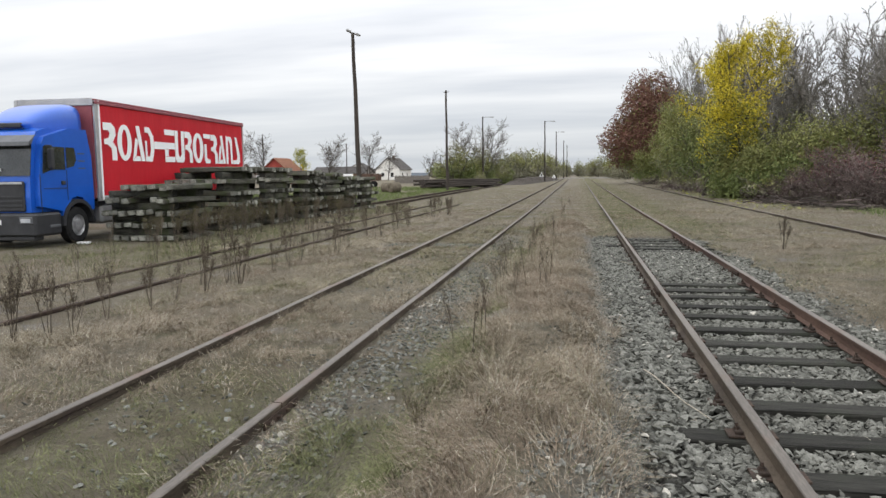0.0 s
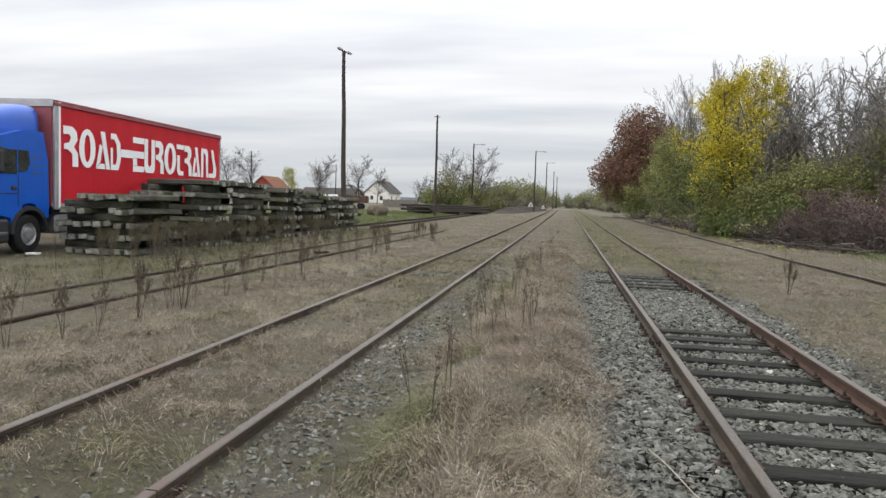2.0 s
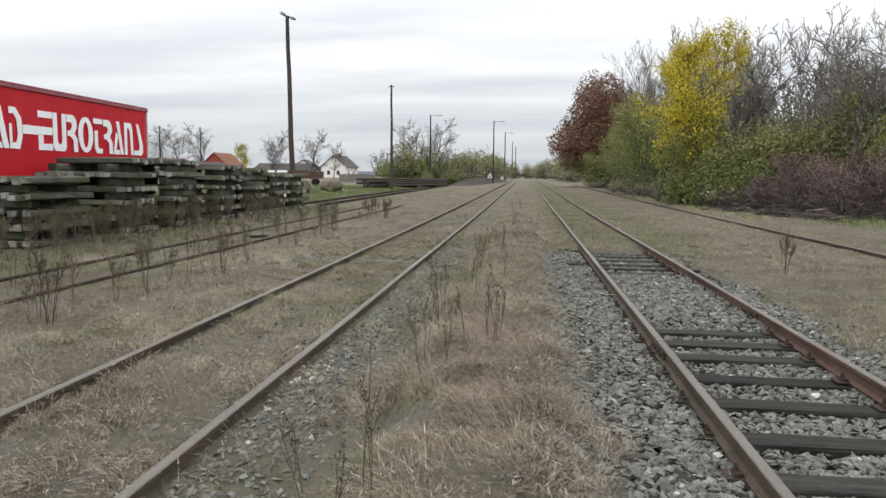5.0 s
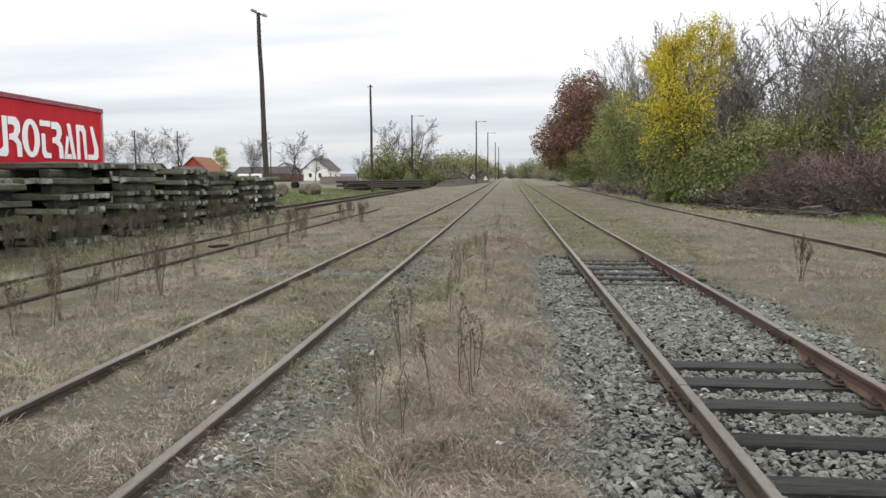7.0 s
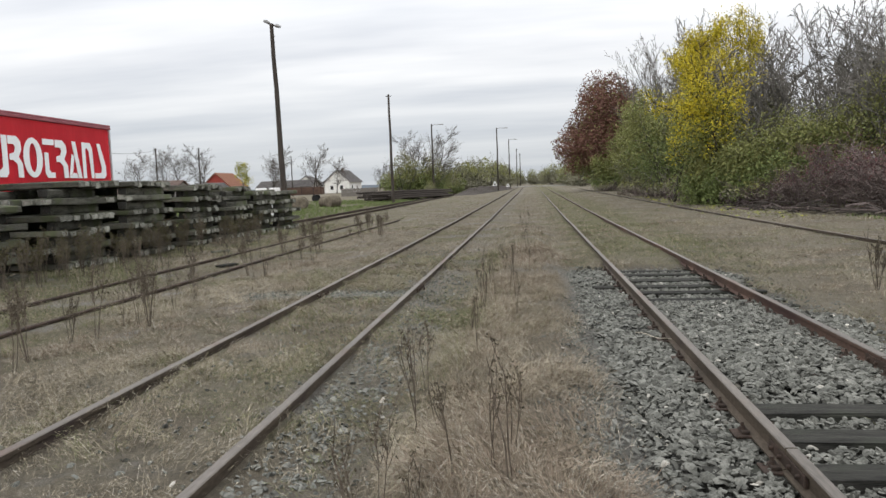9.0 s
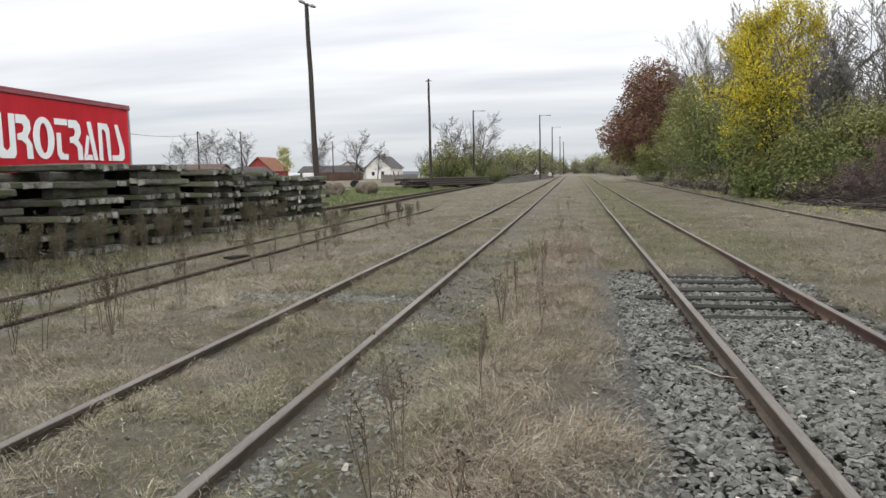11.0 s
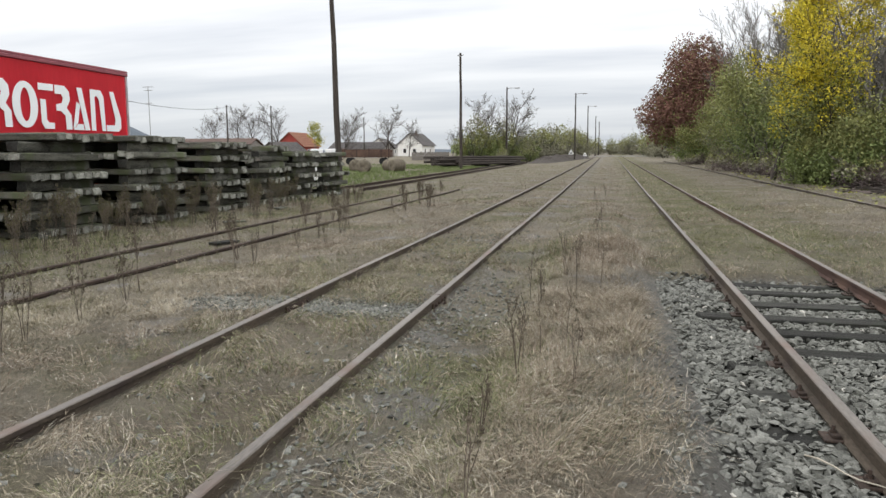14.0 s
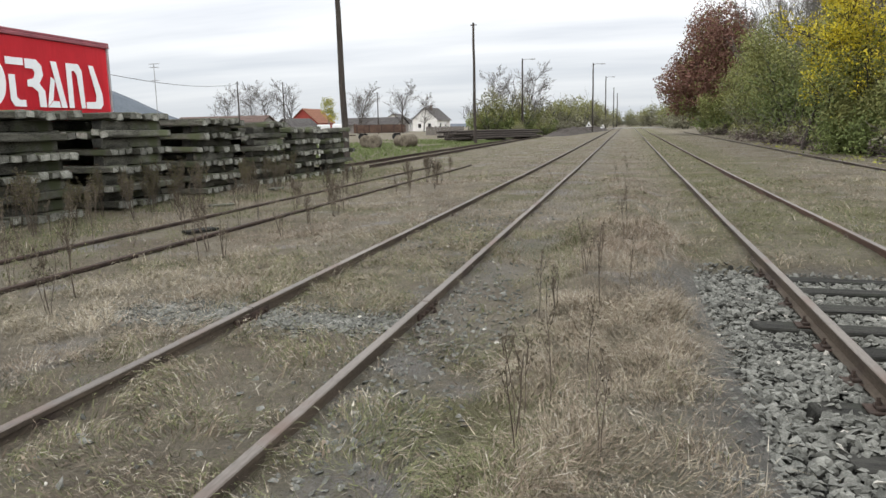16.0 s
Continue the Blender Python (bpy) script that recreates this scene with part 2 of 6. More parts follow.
def ground_material():
    """Dry turf with green and bare gravel patches laid by noise; ballast and cinder strips along the tracks, the
    ballast strip darkened as shade between stones.
    """
    m = bpy.data.materials.new("dry_turf_and_gravel")
    m.use_nodes = True
    nt = m.node_tree
    N, L = nt.nodes.new, nt.links.new
    b = nt.nodes["Principled BSDF"]
    b.inputs["Roughness"].default_value = 0.95
    b.inputs["Specular IOR Level"].default_value = 0.2
    tc = N("ShaderNodeTexCoord")
    co = tc.outputs["Object"]

    def noise_fac(scale, lo, hi, detail=5, rough=0.6):
        n = N("ShaderNodeTexNoise")
        n.inputs["Scale"].default_value, n.inputs["Detail"].default_value, n.inputs["Roughness"].default_value = scale, detail, rough
        L(co, n.inputs[0])
        r = N("ShaderNodeMapRange")
        r.inputs[1].default_value, r.inputs[2].default_value = lo, hi
        L(n.outputs[0], r.inputs[0])
        return r.outputs[0]

    def blend(fac, a, c):
        x = N("ShaderNodeMix")
        x.data_type = "RGBA"
        L(fac, x.inputs[0])
        for i, v in ((6, a), (7, c)):
            if isinstance(v, tuple):
                x.inputs[i].default_value = (*v, 1)
            else:
                L(v, x.inputs[i])
        return x.outputs[2]

    def math_op(op, a, c):
        x = N("ShaderNodeMath")
        x.operation = op
        for i, v in enumerate((a, c)):
            if isinstance(v, (int, float)):
                x.inputs[i].default_value = v
            else:
                L(v, x.inputs[i])
        return x.outputs[0]

    fine_grain, tuft = noise_fac(45, 0.33, 0.67, 6, 0.75), noise_fac(7.5, 0.34, 0.66, 5, 0.7)
    grain = math_op("ADD", math_op("MULTIPLY", fine_grain, 0.55), math_op("MULTIPLY", tuft, 0.45))
    straw = blend(grain, (0.12, 0.107, 0.08), (0.265, 0.236, 0.178))
    brown = blend(grain, (0.095, 0.08, 0.06), (0.20, 0.167, 0.123))
    turf = blend(noise_fac(0.55, 0.40, 0.62), straw, brown)
    green = blend(grain, (0.055, 0.058, 0.022), (0.155, 0.15, 0.06))
    turf = blend(math_op("MULTIPLY", noise_fac(0.42, 0.50, 0.64), 0.6), turf, green)
    cinder = blend(noise_fac(60, 0.35, 0.65, 4, 0.8), (0.12, 0.119, 0.116), (0.31, 0.306, 0.296))
    turf = blend(math_op("MULTIPLY", noise_fac(0.8, 0.57, 0.70), 0.75), turf, cinder)
    sep = N("ShaderNodeSeparateXYZ")
    L(co, sep.inputs[0])
    edge = N("ShaderNodeTexNoise")
    edge.inputs["Scale"].default_value, edge.inputs["Detail"].default_value = 1.3, 5
    L(co, edge.inputs[0])
    wob = math_op("MULTIPLY", math_op("SUBTRACT", edge.outputs[0], 0.5), 1.1)

    def band(lo, hi, soft, y_end=None):
        x = math_op("ADD", sep.outputs[0], wob)
        mid, half = (lo + hi) / 2, (hi - lo) / 2
        d = math_op("SUBTRACT", half, math_op("ABSOLUTE", math_op("SUBTRACT", x, mid), 0))
        f = N("ShaderNodeMapRange")
        f.inputs[1].default_value, f.inputs[2].default_value = -soft, soft
        L(d, f.inputs[0])
        fac = f.outputs[0]
        if y_end:
            yy = math_op("ADD", sep.outputs[1], wob)
            g = N("ShaderNodeMapRange")
            g.inputs[1].default_value, g.inputs[2].default_value = y_end + 0.4, y_end - 0.4
            L(yy, g.inputs[0])
            fac = math_op("MULTIPLY", fac, g.outputs[0])
        return fac

    turf = blend(math_op("MULTIPLY", math_op("MULTIPLY", band(-2.25, -1.6, 0.35), noise_fac(0.6, 0.42, 0.6)), 0.5), turf, cinder)
    near_joint = N("ShaderNodeMapRange")
    near_joint.inputs[1].default_value, near_joint.inputs[2].default_value = 0.55, 0.15
    L(math_op("ABSOLUTE", math_op("SUBTRACT", math_op("ADD", sep.outputs[1], wob), 18.15), 0), near_joint.inputs[0])
    turf = blend(math_op("MULTIPLY", math_op("MULTIPLY", band(-5.1, -2.2, 0.3), near_joint.outputs[0]), 0.8), turf, cinder)
    past = N("ShaderNodeMapRange")
    past.inputs[1].default_value, past.inputs[2].default_value = 21.0, 24.0
    L(sep.outputs[1], past.inputs[0])
    moss = math_op("MULTIPLY", math_op("MULTIPLY", band(0.7, 4.4, 0.8), past.outputs[0]), math_op("MULTIPLY", noise_fac(0.9, 0.3, 0.6), 0.8))
    turf = blend(moss, turf, green)
    # ballast strip coloured dark, as painted shade in the gaps between stones
    turf = blend(band(0.12, 3.15, 0.25, 21.3), turf, blend(fine_grain, (0.055, 0.054, 0.049), (0.17, 0.167, 0.153)))
    turf = blend(math_op("MULTIPLY", band(-0.15, 0.5, 0.3, 21.0), 0.6), turf, blend(grain, (0.10, 0.097, 0.09), (0.25, 0.24, 0.215)))
    L(turf, b.inputs["Base Color"])
    bp = N("ShaderNodeBump")
    bp.inputs["Strength"].default_value, bp.inputs["Distance"].default_value = 0.9, 0.06
    L(grain, bp.inputs["Height"])
    L(bp.outputs[0], b.inputs["Normal"])
    return m


GROUND = ground_material()


# ---- mesh helpers ----
def bm_box(bm, lo, hi, bevel=0.0, jitter=0.0, rng=None):
    vs = [bm.verts.new((hi[0] if i & 1 else lo[0], hi[1] if i & 2 else lo[1], hi[2] if i & 4 else lo[2])) for i in range(8)]
    fs = [bm.faces.new([vs[i] for i in q]) for q in ((0, 2, 3, 1), (4, 5, 7, 6), (0, 1, 5, 4), (2, 6, 7, 3), (0, 4, 6, 2), (1, 3, 7, 5))]
    if jitter:
        for v in vs:
            v.co += Vector([(rng or random).uniform(-jitter, jitter) for _ in range(3)])
    if bevel:
        edges = list({e for f in fs for e in f.edges})
        bmesh.ops.bevel(bm, geom=edges, offset=bevel, segments=1, affect="EDGES")


def bm_tube(bm, pts, radii, sides=8, cap=True):
    rings = []
    for i, p in enumerate(pts):
        d = (Vector(pts[min(i + 1, len(pts) - 1)]) - Vector(pts[max(i - 1, 0)])).normalized()
        u = d.cross(Vector((0, 1, 0)) if abs(d.y) < 0.9 else Vector((1, 0, 0))).normalized()
        w = d.cross(u)
        rings.append([bm.verts.new(Vector(p) + radii[i] * (math.cos(a) * u + math.sin(a) * w)) for a in [2 * math.pi * k / sides for k in range(sides)]])
    for a, b in zip(rings, rings[1:]):
        for k in range(sides):
            bm.faces.new((a[k], a[(k + 1) % sides], b[(k + 1) % sides], b[k]))
    if cap:
        bm.faces.new(rings[0][::-1])
        bm.faces.new(rings[-1])


def bm_prism(bm, outline, axis, lo, hi, bevel=0.0):
    """An outline in the two other axes, extruded along an axis from lo to hi."""
    def at(p, h):
        q = list(p)
        q.insert(axis, h)
        return bm.verts.new(q)
    a, b = [at(p, lo) for p in outline], [at(p, hi) for p in outline]
    fs = [bm.faces.new(a), bm.faces.new(b[::-1])]
    n = len(outline)
    for i in range(n):
        fs.append(bm.faces.new((a[i], b[i], b[(i + 1) % n], a[(i + 1) % n])))
    bmesh.ops.recalc_face_normals(bm, faces=fs)
    if bevel:
        rim = list({e for f in fs for e in f.edges})
        bmesh.ops.bevel(bm, geom=rim, offset=bevel, segments=2, affect="EDGES")


def bm_ring(bm, cx, cz, rx, rz, tx, tz, y0, y1, n=24):
    """An oval ring in the x-z plane, with depth along y."""
    sets = []
    for (a, b, y) in ((rx, rz, y0), (rx - tx, rz - tz, y0), (rx - tx, rz - tz, y1), (rx, rz, y1)):
        sets.append([bm.verts.new((cx + a * math.cos(2 * math.pi * k / n), y, cz + b * math.sin(2 * math.pi * k / n))) for k in range(n)])
    for i in range(4):
        p, q = sets[i], sets[(i + 1) % 4]
        for k in range(n):
            bm.faces.new((p[k], p[(k + 1) % n], q[(k + 1) % n], q[k]))
    bmesh.ops.recalc_face_normals(bm, faces=bm.faces[:])


def mesh_of(name, bm, *mats):
    me = bpy.data.meshes.new(name)
    bm.to_mesh(me)
    bm.free()
    for m in mats:
        me.materials.append(m)
    return me


def part(name, bm, mat, parent, label=""):
    me = mesh_of(name, bm, mat) if isinstance(bm, bmesh.types.BMesh) else bm
    ob = new(name, me)
    ob.parent = parent
    return tagged(ob, label)


def thing(name, m, label, category, group="", kind=""):
    ob = new(name)
    ob.matrix_basis = Matrix.Translation((0, 0, float(rise(m.translation.y)))) @ m
    ob.empty_display_size = 0.1
    return tagged(ob, label, category, group, kind)


def box_part(name, lo, hi, mat, parent, bevel=0.01, label=""):
    bm = bmesh.new()
    bm_box(bm, lo, hi, bevel)
    return part(name, bm, mat, parent, label)


def raw_mesh(name, verts, faces, mats, index=None, smooth=False):
    """A mesh from arrays: verts n x 3, faces m x 3 or m x 4."""
    me = bpy.data.meshes.new(name)
    verts, faces = np.asarray(verts, dtype=np.float32), np.asarray(faces, dtype=np.int32)
    k = faces.shape[1]
    me.vertices.add(len(verts))
    me.vertices.foreach_set("co", verts.ravel())
    me.loops.add(faces.size)
    me.loops.foreach_set("vertex_index", faces.ravel())
    me.polygons.add(len(faces))
    me.polygons.foreach_set("loop_start", np.arange(0, faces.size, k, dtype=np.int32))
    for m in mats:
        me.materials.append(m)
    if index is not None:
        me.polygons.foreach_set("material_index", np.asarray(index, dtype=np.int32))
    me.polygons.foreach_set("use_smooth", np.full(len(faces), smooth, dtype=bool))
    me.update(calc_edges=True)
    me.validate()
    return me


def value_noise(x, y, size, seed):
    """Smooth noise in 0..1 on a lattice of that size, for arrays."""
    x, y = np.asarray(x, float) / size, np.asarray(y, float) / size
    ix, iy = np.floor(x).astype(np.int64), np.floor(y).astype(np.int64)
    fx, fy = x - ix, y - iy
    fx, fy = fx * fx * (3 - 2 * fx), fy * fy * (3 - 2 * fy)

    def h(a, b):
        v = np.sin(a * 127.1 + b * 311.7 + seed * 74.7) * 43758.5453
        return v - np.floor(v)
    top = h(ix, iy) * (1 - fx) + h(ix + 1, iy) * fx
    bot = h(ix, iy + 1) * (1 - fx) + h(ix + 1, iy + 1) * fx
    return top * (1 - fy) + bot * fy


def step(v, lo, hi):
    q = np.clip((np.asarray(v, float) - lo) / (hi - lo), 0, 1)
    return q * q * (3 - 2 * q)


def rise(y):
    """The line climbs very slightly beyond the yard."""
    return 0.003 * np.clip(np.asarray(y, float) - 40, 0, 260)


def ground_height(x, y):
    """Turf level: a low swell between the two near tracks, a trough for the ballast bed."""
    x, y = np.asarray(x, float), np.asarray(y, float)
    z = 0.05 * (value_noise(x, y, 3.1, 1) - 0.5) + 0.025 * (value_noise(x, y, 0.7, 2) - 0.5)
    z = z * step(np.hypot(x, y), 250, 120)
    swell = step(x, -1.7, -0.7) * step(x, 0.45, -0.25) * step(y, 40, 26)
    z = z + swell * (0.10 + 0.13 * value_noise(x * 0.5, y, 1.9, 3) + 0.12 * value_noise(x, y, 0.5, 5))
    for lo, hi in ((-3.9, -2.05), (-8.8, -6.9)):
        z = z * (1 - 0.6 * step(x, lo - 0.3, lo) * step(x, hi + 0.3, hi))
    z = z + 0.065 * step(x, -6.2, -4.6) * step(x, -1.3, -1.9) * step(y, 110, 60)
    bed = step(x, 0.1, 0.5) * step(x, 3.2, 2.8) * step(y, 21.8, 21.0)
    z = z * (1 - bed) - 0.07 * bed
    z = z + 0.06 * step(x, 0.2, 0.8) * step(x, 3.6, 3.0) * step(y, 21.2, 22.8)
    for xr in (-3.70, -2.215, -7.12, -8.62, 7.75):
        z = z - 0.012 * np.exp(-((x - xr) / 0.10) ** 2)
    return z - 0.01 + rise(y)


# ---- ground: one sheet to the horizon ----
def graded(lo, hi, fine_lo, fine_hi, fine, grow=1.25):
    out = list(np.arange(fine_lo, fine_hi, fine))
    s, v = fine, fine_hi
    while v < hi:
        out.append(v)
        s *= grow
        v += s
    out.append(hi)
    s, v = fine, fine_lo - fine
    while v > lo:
        out.insert(0, v)
        s *= grow
        v -= s
    out.insert(0, lo)
    return np.array(out)


def build_ground():
    xs, ys = graded(-2500, 2500, -10, 10, 0.12), graded(-800, 3000, -2, 36, 0.2)
    gx, gy = np.meshgrid(xs, ys)
    v = np.stack([gx, gy, ground_height(gx, gy)], -1).reshape(-1, 3)
    n, m = len(xs), len(ys)
    i = (np.arange(m - 1)[:, None] * n + np.arange(n - 1)[None, :]).ravel()
    f = np.stack([i, i + 1, i + n + 1, i + n], -1)
    tagged(new("ground", raw_mesh("ground", v, f, [GROUND], smooth=True)), "dry autumn turf with gravel patches and cinders", "ground", kind="structure")


build_ground()
RAIL_Z = 0.15


# ---- railway tracks ----
def rail_mesh(x, y0, y1, mat, seed, wave=0.006, step_len=1.5):
    """A flat-bottomed rail: foot, web and head, slightly uneven along its length."""
    half = ((0.058, 0.0), (0.058, 0.010), (0.012, 0.028), (0.009, 0.095), (0.034, 0.108), (0.036, 0.138), (0.030, 0.145))
    prof = [(-a, b) for a, b in half] + [(a, b) for a, b in half[::-1]]
    n = max(2, int((y1 - y0) / step_len) + 1)
    ys = np.linspace(y0, y1, n)
    dx = (value_noise(ys, ys * 0 + seed, 5.0, seed) - 0.5) * 2 * wave
    dz = (value_noise(ys, ys * 0 + seed, 4.0, seed + 9) - 0.5) * 2 * wave
    k = len(prof)
    v = np.array([[(x + px + dx[j], ys[j], RAIL_Z - 0.145 + pz + dz[j] + rise(ys[j])) for px, pz in prof] for j in range(n)]).reshape(-1, 3)
    f, idx = [], []
    for j in range(n - 1):
        for p in range(k):
            q = (p + 1) % k
            f.append((j * k + p, j * k + q, (j + 1) * k + q, (j + 1) * k + p))
            idx.append(1 if p == 6 or p in (5, 7) else 0)
    me = raw_mesh("rail", v, f, [mat, DARK_IRON if mat == DARK_IRON else RAIL_TOP], idx)
    bm = bmesh.new()
    bm.from_mesh(me)
    bm.verts.ensure_lookup_table()
    bm.faces.new([bm.verts[i] for i in range(k)])
    bm.faces.new([bm.verts[(n - 1) * k + i] for i in range(k)])
    bmesh.ops.recalc_face_normals(bm, faces=bm.faces[:])
    bm.to_mesh(me)
    bm.free()
    return me


def tie_mesh(seed, length, width=0.25, thick=0.15):
    """A weathered wooden tie with split, uneven edges, top at z 0."""
    rng = random.Random(seed)
    bm = bmesh.new()
    bm_box(bm, (-length / 2, -width / 2, -thick), (length / 2, width / 2, 0))
    bmesh.ops.bisect_plane(bm, geom=bm.verts[:] + bm.edges[:] + bm.faces[:], plane_co=(0.3, 0, 0), plane_no=(1, 0.02, 0))
    bmesh.ops.bisect_plane(bm, geom=bm.verts[:] + bm.edges[:] + bm.faces[:], plane_co=(-0.35, 0, 0), plane_no=(1, -0.03, 0))
    bmesh.ops.bevel(bm, geom=[e for e in bm.edges if len(e.link_faces) == 2 and e.calc_face_angle() > 0.5], offset=0.014, segments=1, affect="EDGES")
    for v in bm.verts:
        v.co += Vector((rng.uniform(-0.03, 0.03) if abs(v.co.x) > length / 2 - 0.05 else 0, rng.uniform(-0.013, 0.013), rng.uniform(-0.009, 0.005)))
    return mesh_of("tie", bm, TIE)


def plate_mesh():
    """Base plate with two screw heads and clamps, at a rail foot."""
    bm = bmesh.new()
    bm_box(bm, (-0.16, -0.08, 0.0), (0.16, 0.08, 0.018), 0.004)
    for s in (-1, 1):
        bm_box(bm, (s * 0.085 - 0.028, -0.05, 0.016), (s * 0.085 + 0.028, 0.05, 0.042), 0.006)
        bm_tube(bm, [(s * 0.095, 0, 0.04), (s * 0.095, 0, 0.062)], [0.02, 0.018], 6)
        bm_tube(bm, [(s * 0.095, 0, 0.06), (s * 0.095, 0, 0.088)], [0.012, 0.011], 6)
    return mesh_of("base_plate", bm, DARK_IRON)


def joint_mesh():
    """A pair of fishplates with four bolts each side."""
    bm = bmesh.new()
    for s in (-1, 1):
        bm_box(bm, (min(s * 0.012, s * 0.036), -0.3, 0.032), (max(s * 0.012, s * 0.036), 0.3, 0.104), 0.004)
        for y in (-0.22, -0.08, 0.08, 0.22):
            bm_tube(bm, [(s * 0.034, y, 0.068), (s * 0.060, y, 0.068)], [0.017, 0.015], 6)
    return mesh_of("fishplate", bm, DARK_IRON)


TIES = [tie_mesh(s, 2.45) for s in (1, 2, 3, 4)]
PLATE, JOINT = plate_mesh(), joint_mesh()


def track(label, x1, x2, y0, y1, ties, mats, joints1=(), joints2=(), tie_z=0.0, plates=True, seed=1, drop=0.0):
    base = thing("railway_track", pose(0, 0, -drop), label, "railway track", kind="structure")
    for x, mat, joints, s in ((x1, mats[0], joints1, seed), (x2, mats[1], joints2, seed + 3)):
        if mat is None:
            continue
        cuts = [y0, *sorted(joints), y1]
        for a, b in zip(cuts, cuts[1:]):
            part("rail", rail_mesh(x, a + 0.008, b - 0.008, mat, s), None, base)
        for y in joints:
            j = part("fishplate", JOINT, None, base)
            j.location = (x, y, 0.005)
    rng = random.Random(seed)
    for y, z in ties:
        t = part("tie", rng.choice(TIES), None, base)
        t.location = ((x1 + x2) / 2 + rng.uniform(-0.06, 0.06), y, z + tie_z)
        t.rotation_euler = (0, 0, rng.uniform(-0.02, 0.02))
        if plates:
            for x in (x1, x2):
                p = part("base_plate", PLATE, None, base)
                p.location = (x, y, 0.002)
    return base


near_ties = [(0.5, 0), (1.2, 0), (1.9, 0), (2.6, 0), (3.3, 0), (4.0, 0), (4.72, 0), (5.42, 0), (6.12, 0), (6.85, 0), (7.6, 0), (8.28, 0), (8.96, 0), (9.75, 0), (10.5, -0.005), (11.24, 0), (11.85, 0), (12.43, 0)]
sunk_ties = [(13.2, -0.035), (13.95, -0.04), (14.76, -0.02), (15.4, 0.0), (16.2, 0.0), (16.96, -0.005)]
end_ties = [(17.45, -0.004), (18.2, 0), (18.85, 0), (19.55, 0), (20.3, 0), (20.93, -0.02)]
track("rusty railway track on grey ballast with dark wooden ties", 1.10, 2.60, -12, 235, near_ties + sunk_ties + end_ties, (RUST, RUST_RED), (11.2,), (13.4,), seed=11)
track("rusty railway track sunk in dry grass", -3.70, -2.215, -12, 235, [(18.05, -0.02), (18.6, -0.02), (22.6, -0.02), (23.4, -0.015), (24.1, -0.02), (25.6, -0.02)], (RUST, RUST), (18.1,), (5.2, 18.6), seed=21)
track("old overgrown railway siding beside stacked sleepers", -8.62, -7.12, -6, 44, [(20.3, -0.03), (27.5, -0.03)], (DARK_IRON, DARK_IRON), seed=31, plates=False, drop=0.112)
track("rusty railway siding along the edge of the wood", 7.75, 9.20, 2, 130, [], (RUST, None), seed=41, plates=False, drop=0.07)
track("dark railway siding beyond the sleeper stacks", -12.6, -11.2, 42.2, 110, [(43 + 1.3 * i, 0.0) for i in range(14)], (DARK_IRON, DARK_IRON), seed=51, plates=False)


# ---- ballast and loose stones ----
def stone_arrays(px, py, pz, size, rng):
    """Angular stones: squashed, jittered octahedra-like hulls with a cut top, 12 corners each."""
    base = np.array([(1, 0, 0.1), (0.45, 0.9, -0.1), (-0.6, 0.75, 0.15), (-1, -0.1, -0.1), (-0.4, -0.9, 0.1), (0.6, -0.8, -0.05), (0.45, 0.1, 0.62), (-0.25, 0.42, 0.7), (-0.3, -0.4, 0.6), (0, 0, -0.65)])
    tri = np.array([(0, 1, 6), (1, 7, 6), (1, 2, 7), (2, 3, 7), (3, 8, 7), (3, 4, 8), (4, 5, 8), (5, 6, 8), (5, 0, 6), (6, 7, 8), (1, 0, 9), (2, 1, 9), (3, 2, 9), (4, 3, 9), (5, 4, 9), (0, 5, 9)])
    n = len(px)
    v = base[None] * (1 + rng.uniform(-0.42, 0.42, (n, len(base), 3)))
    v = v * (size[:, None, None] * rng.uniform(0.6, 1.3, (n, 1, 3)) * np.array([1.15, 1.0, 0.75]))
    a, b, c = rng.uniform(0, 6.28, n), rng.normal(0, 0.45, n), rng.normal(0, 0.45, n)
    x, y, z = v[..., 0].copy(), v[..., 1].copy(), v[..., 2].copy()
    y, z = y * np.cos(b)[:, None] - z * np.sin(b)[:, None], y * np.sin(b)[:, None] + z * np.cos(b)[:, None]
    x, z = x * np.cos(c)[:, None] - z * np.sin(c)[:, None], x * np.sin(c)[:, None] + z * np.cos(c)[:, None]
    x, y = x * np.cos(a)[:, None] - y * np.sin(a)[:, None], x * np.sin(a)[:, None] + y * np.cos(a)[:, None]
    v = np.stack([x + px[:, None], y + py[:, None], z + pz[:, None]], -1).reshape(-1, 3)
    f = (tri[None] + (np.arange(n) * len(base))[:, None, None]).reshape(-1, 3)
    return v, f


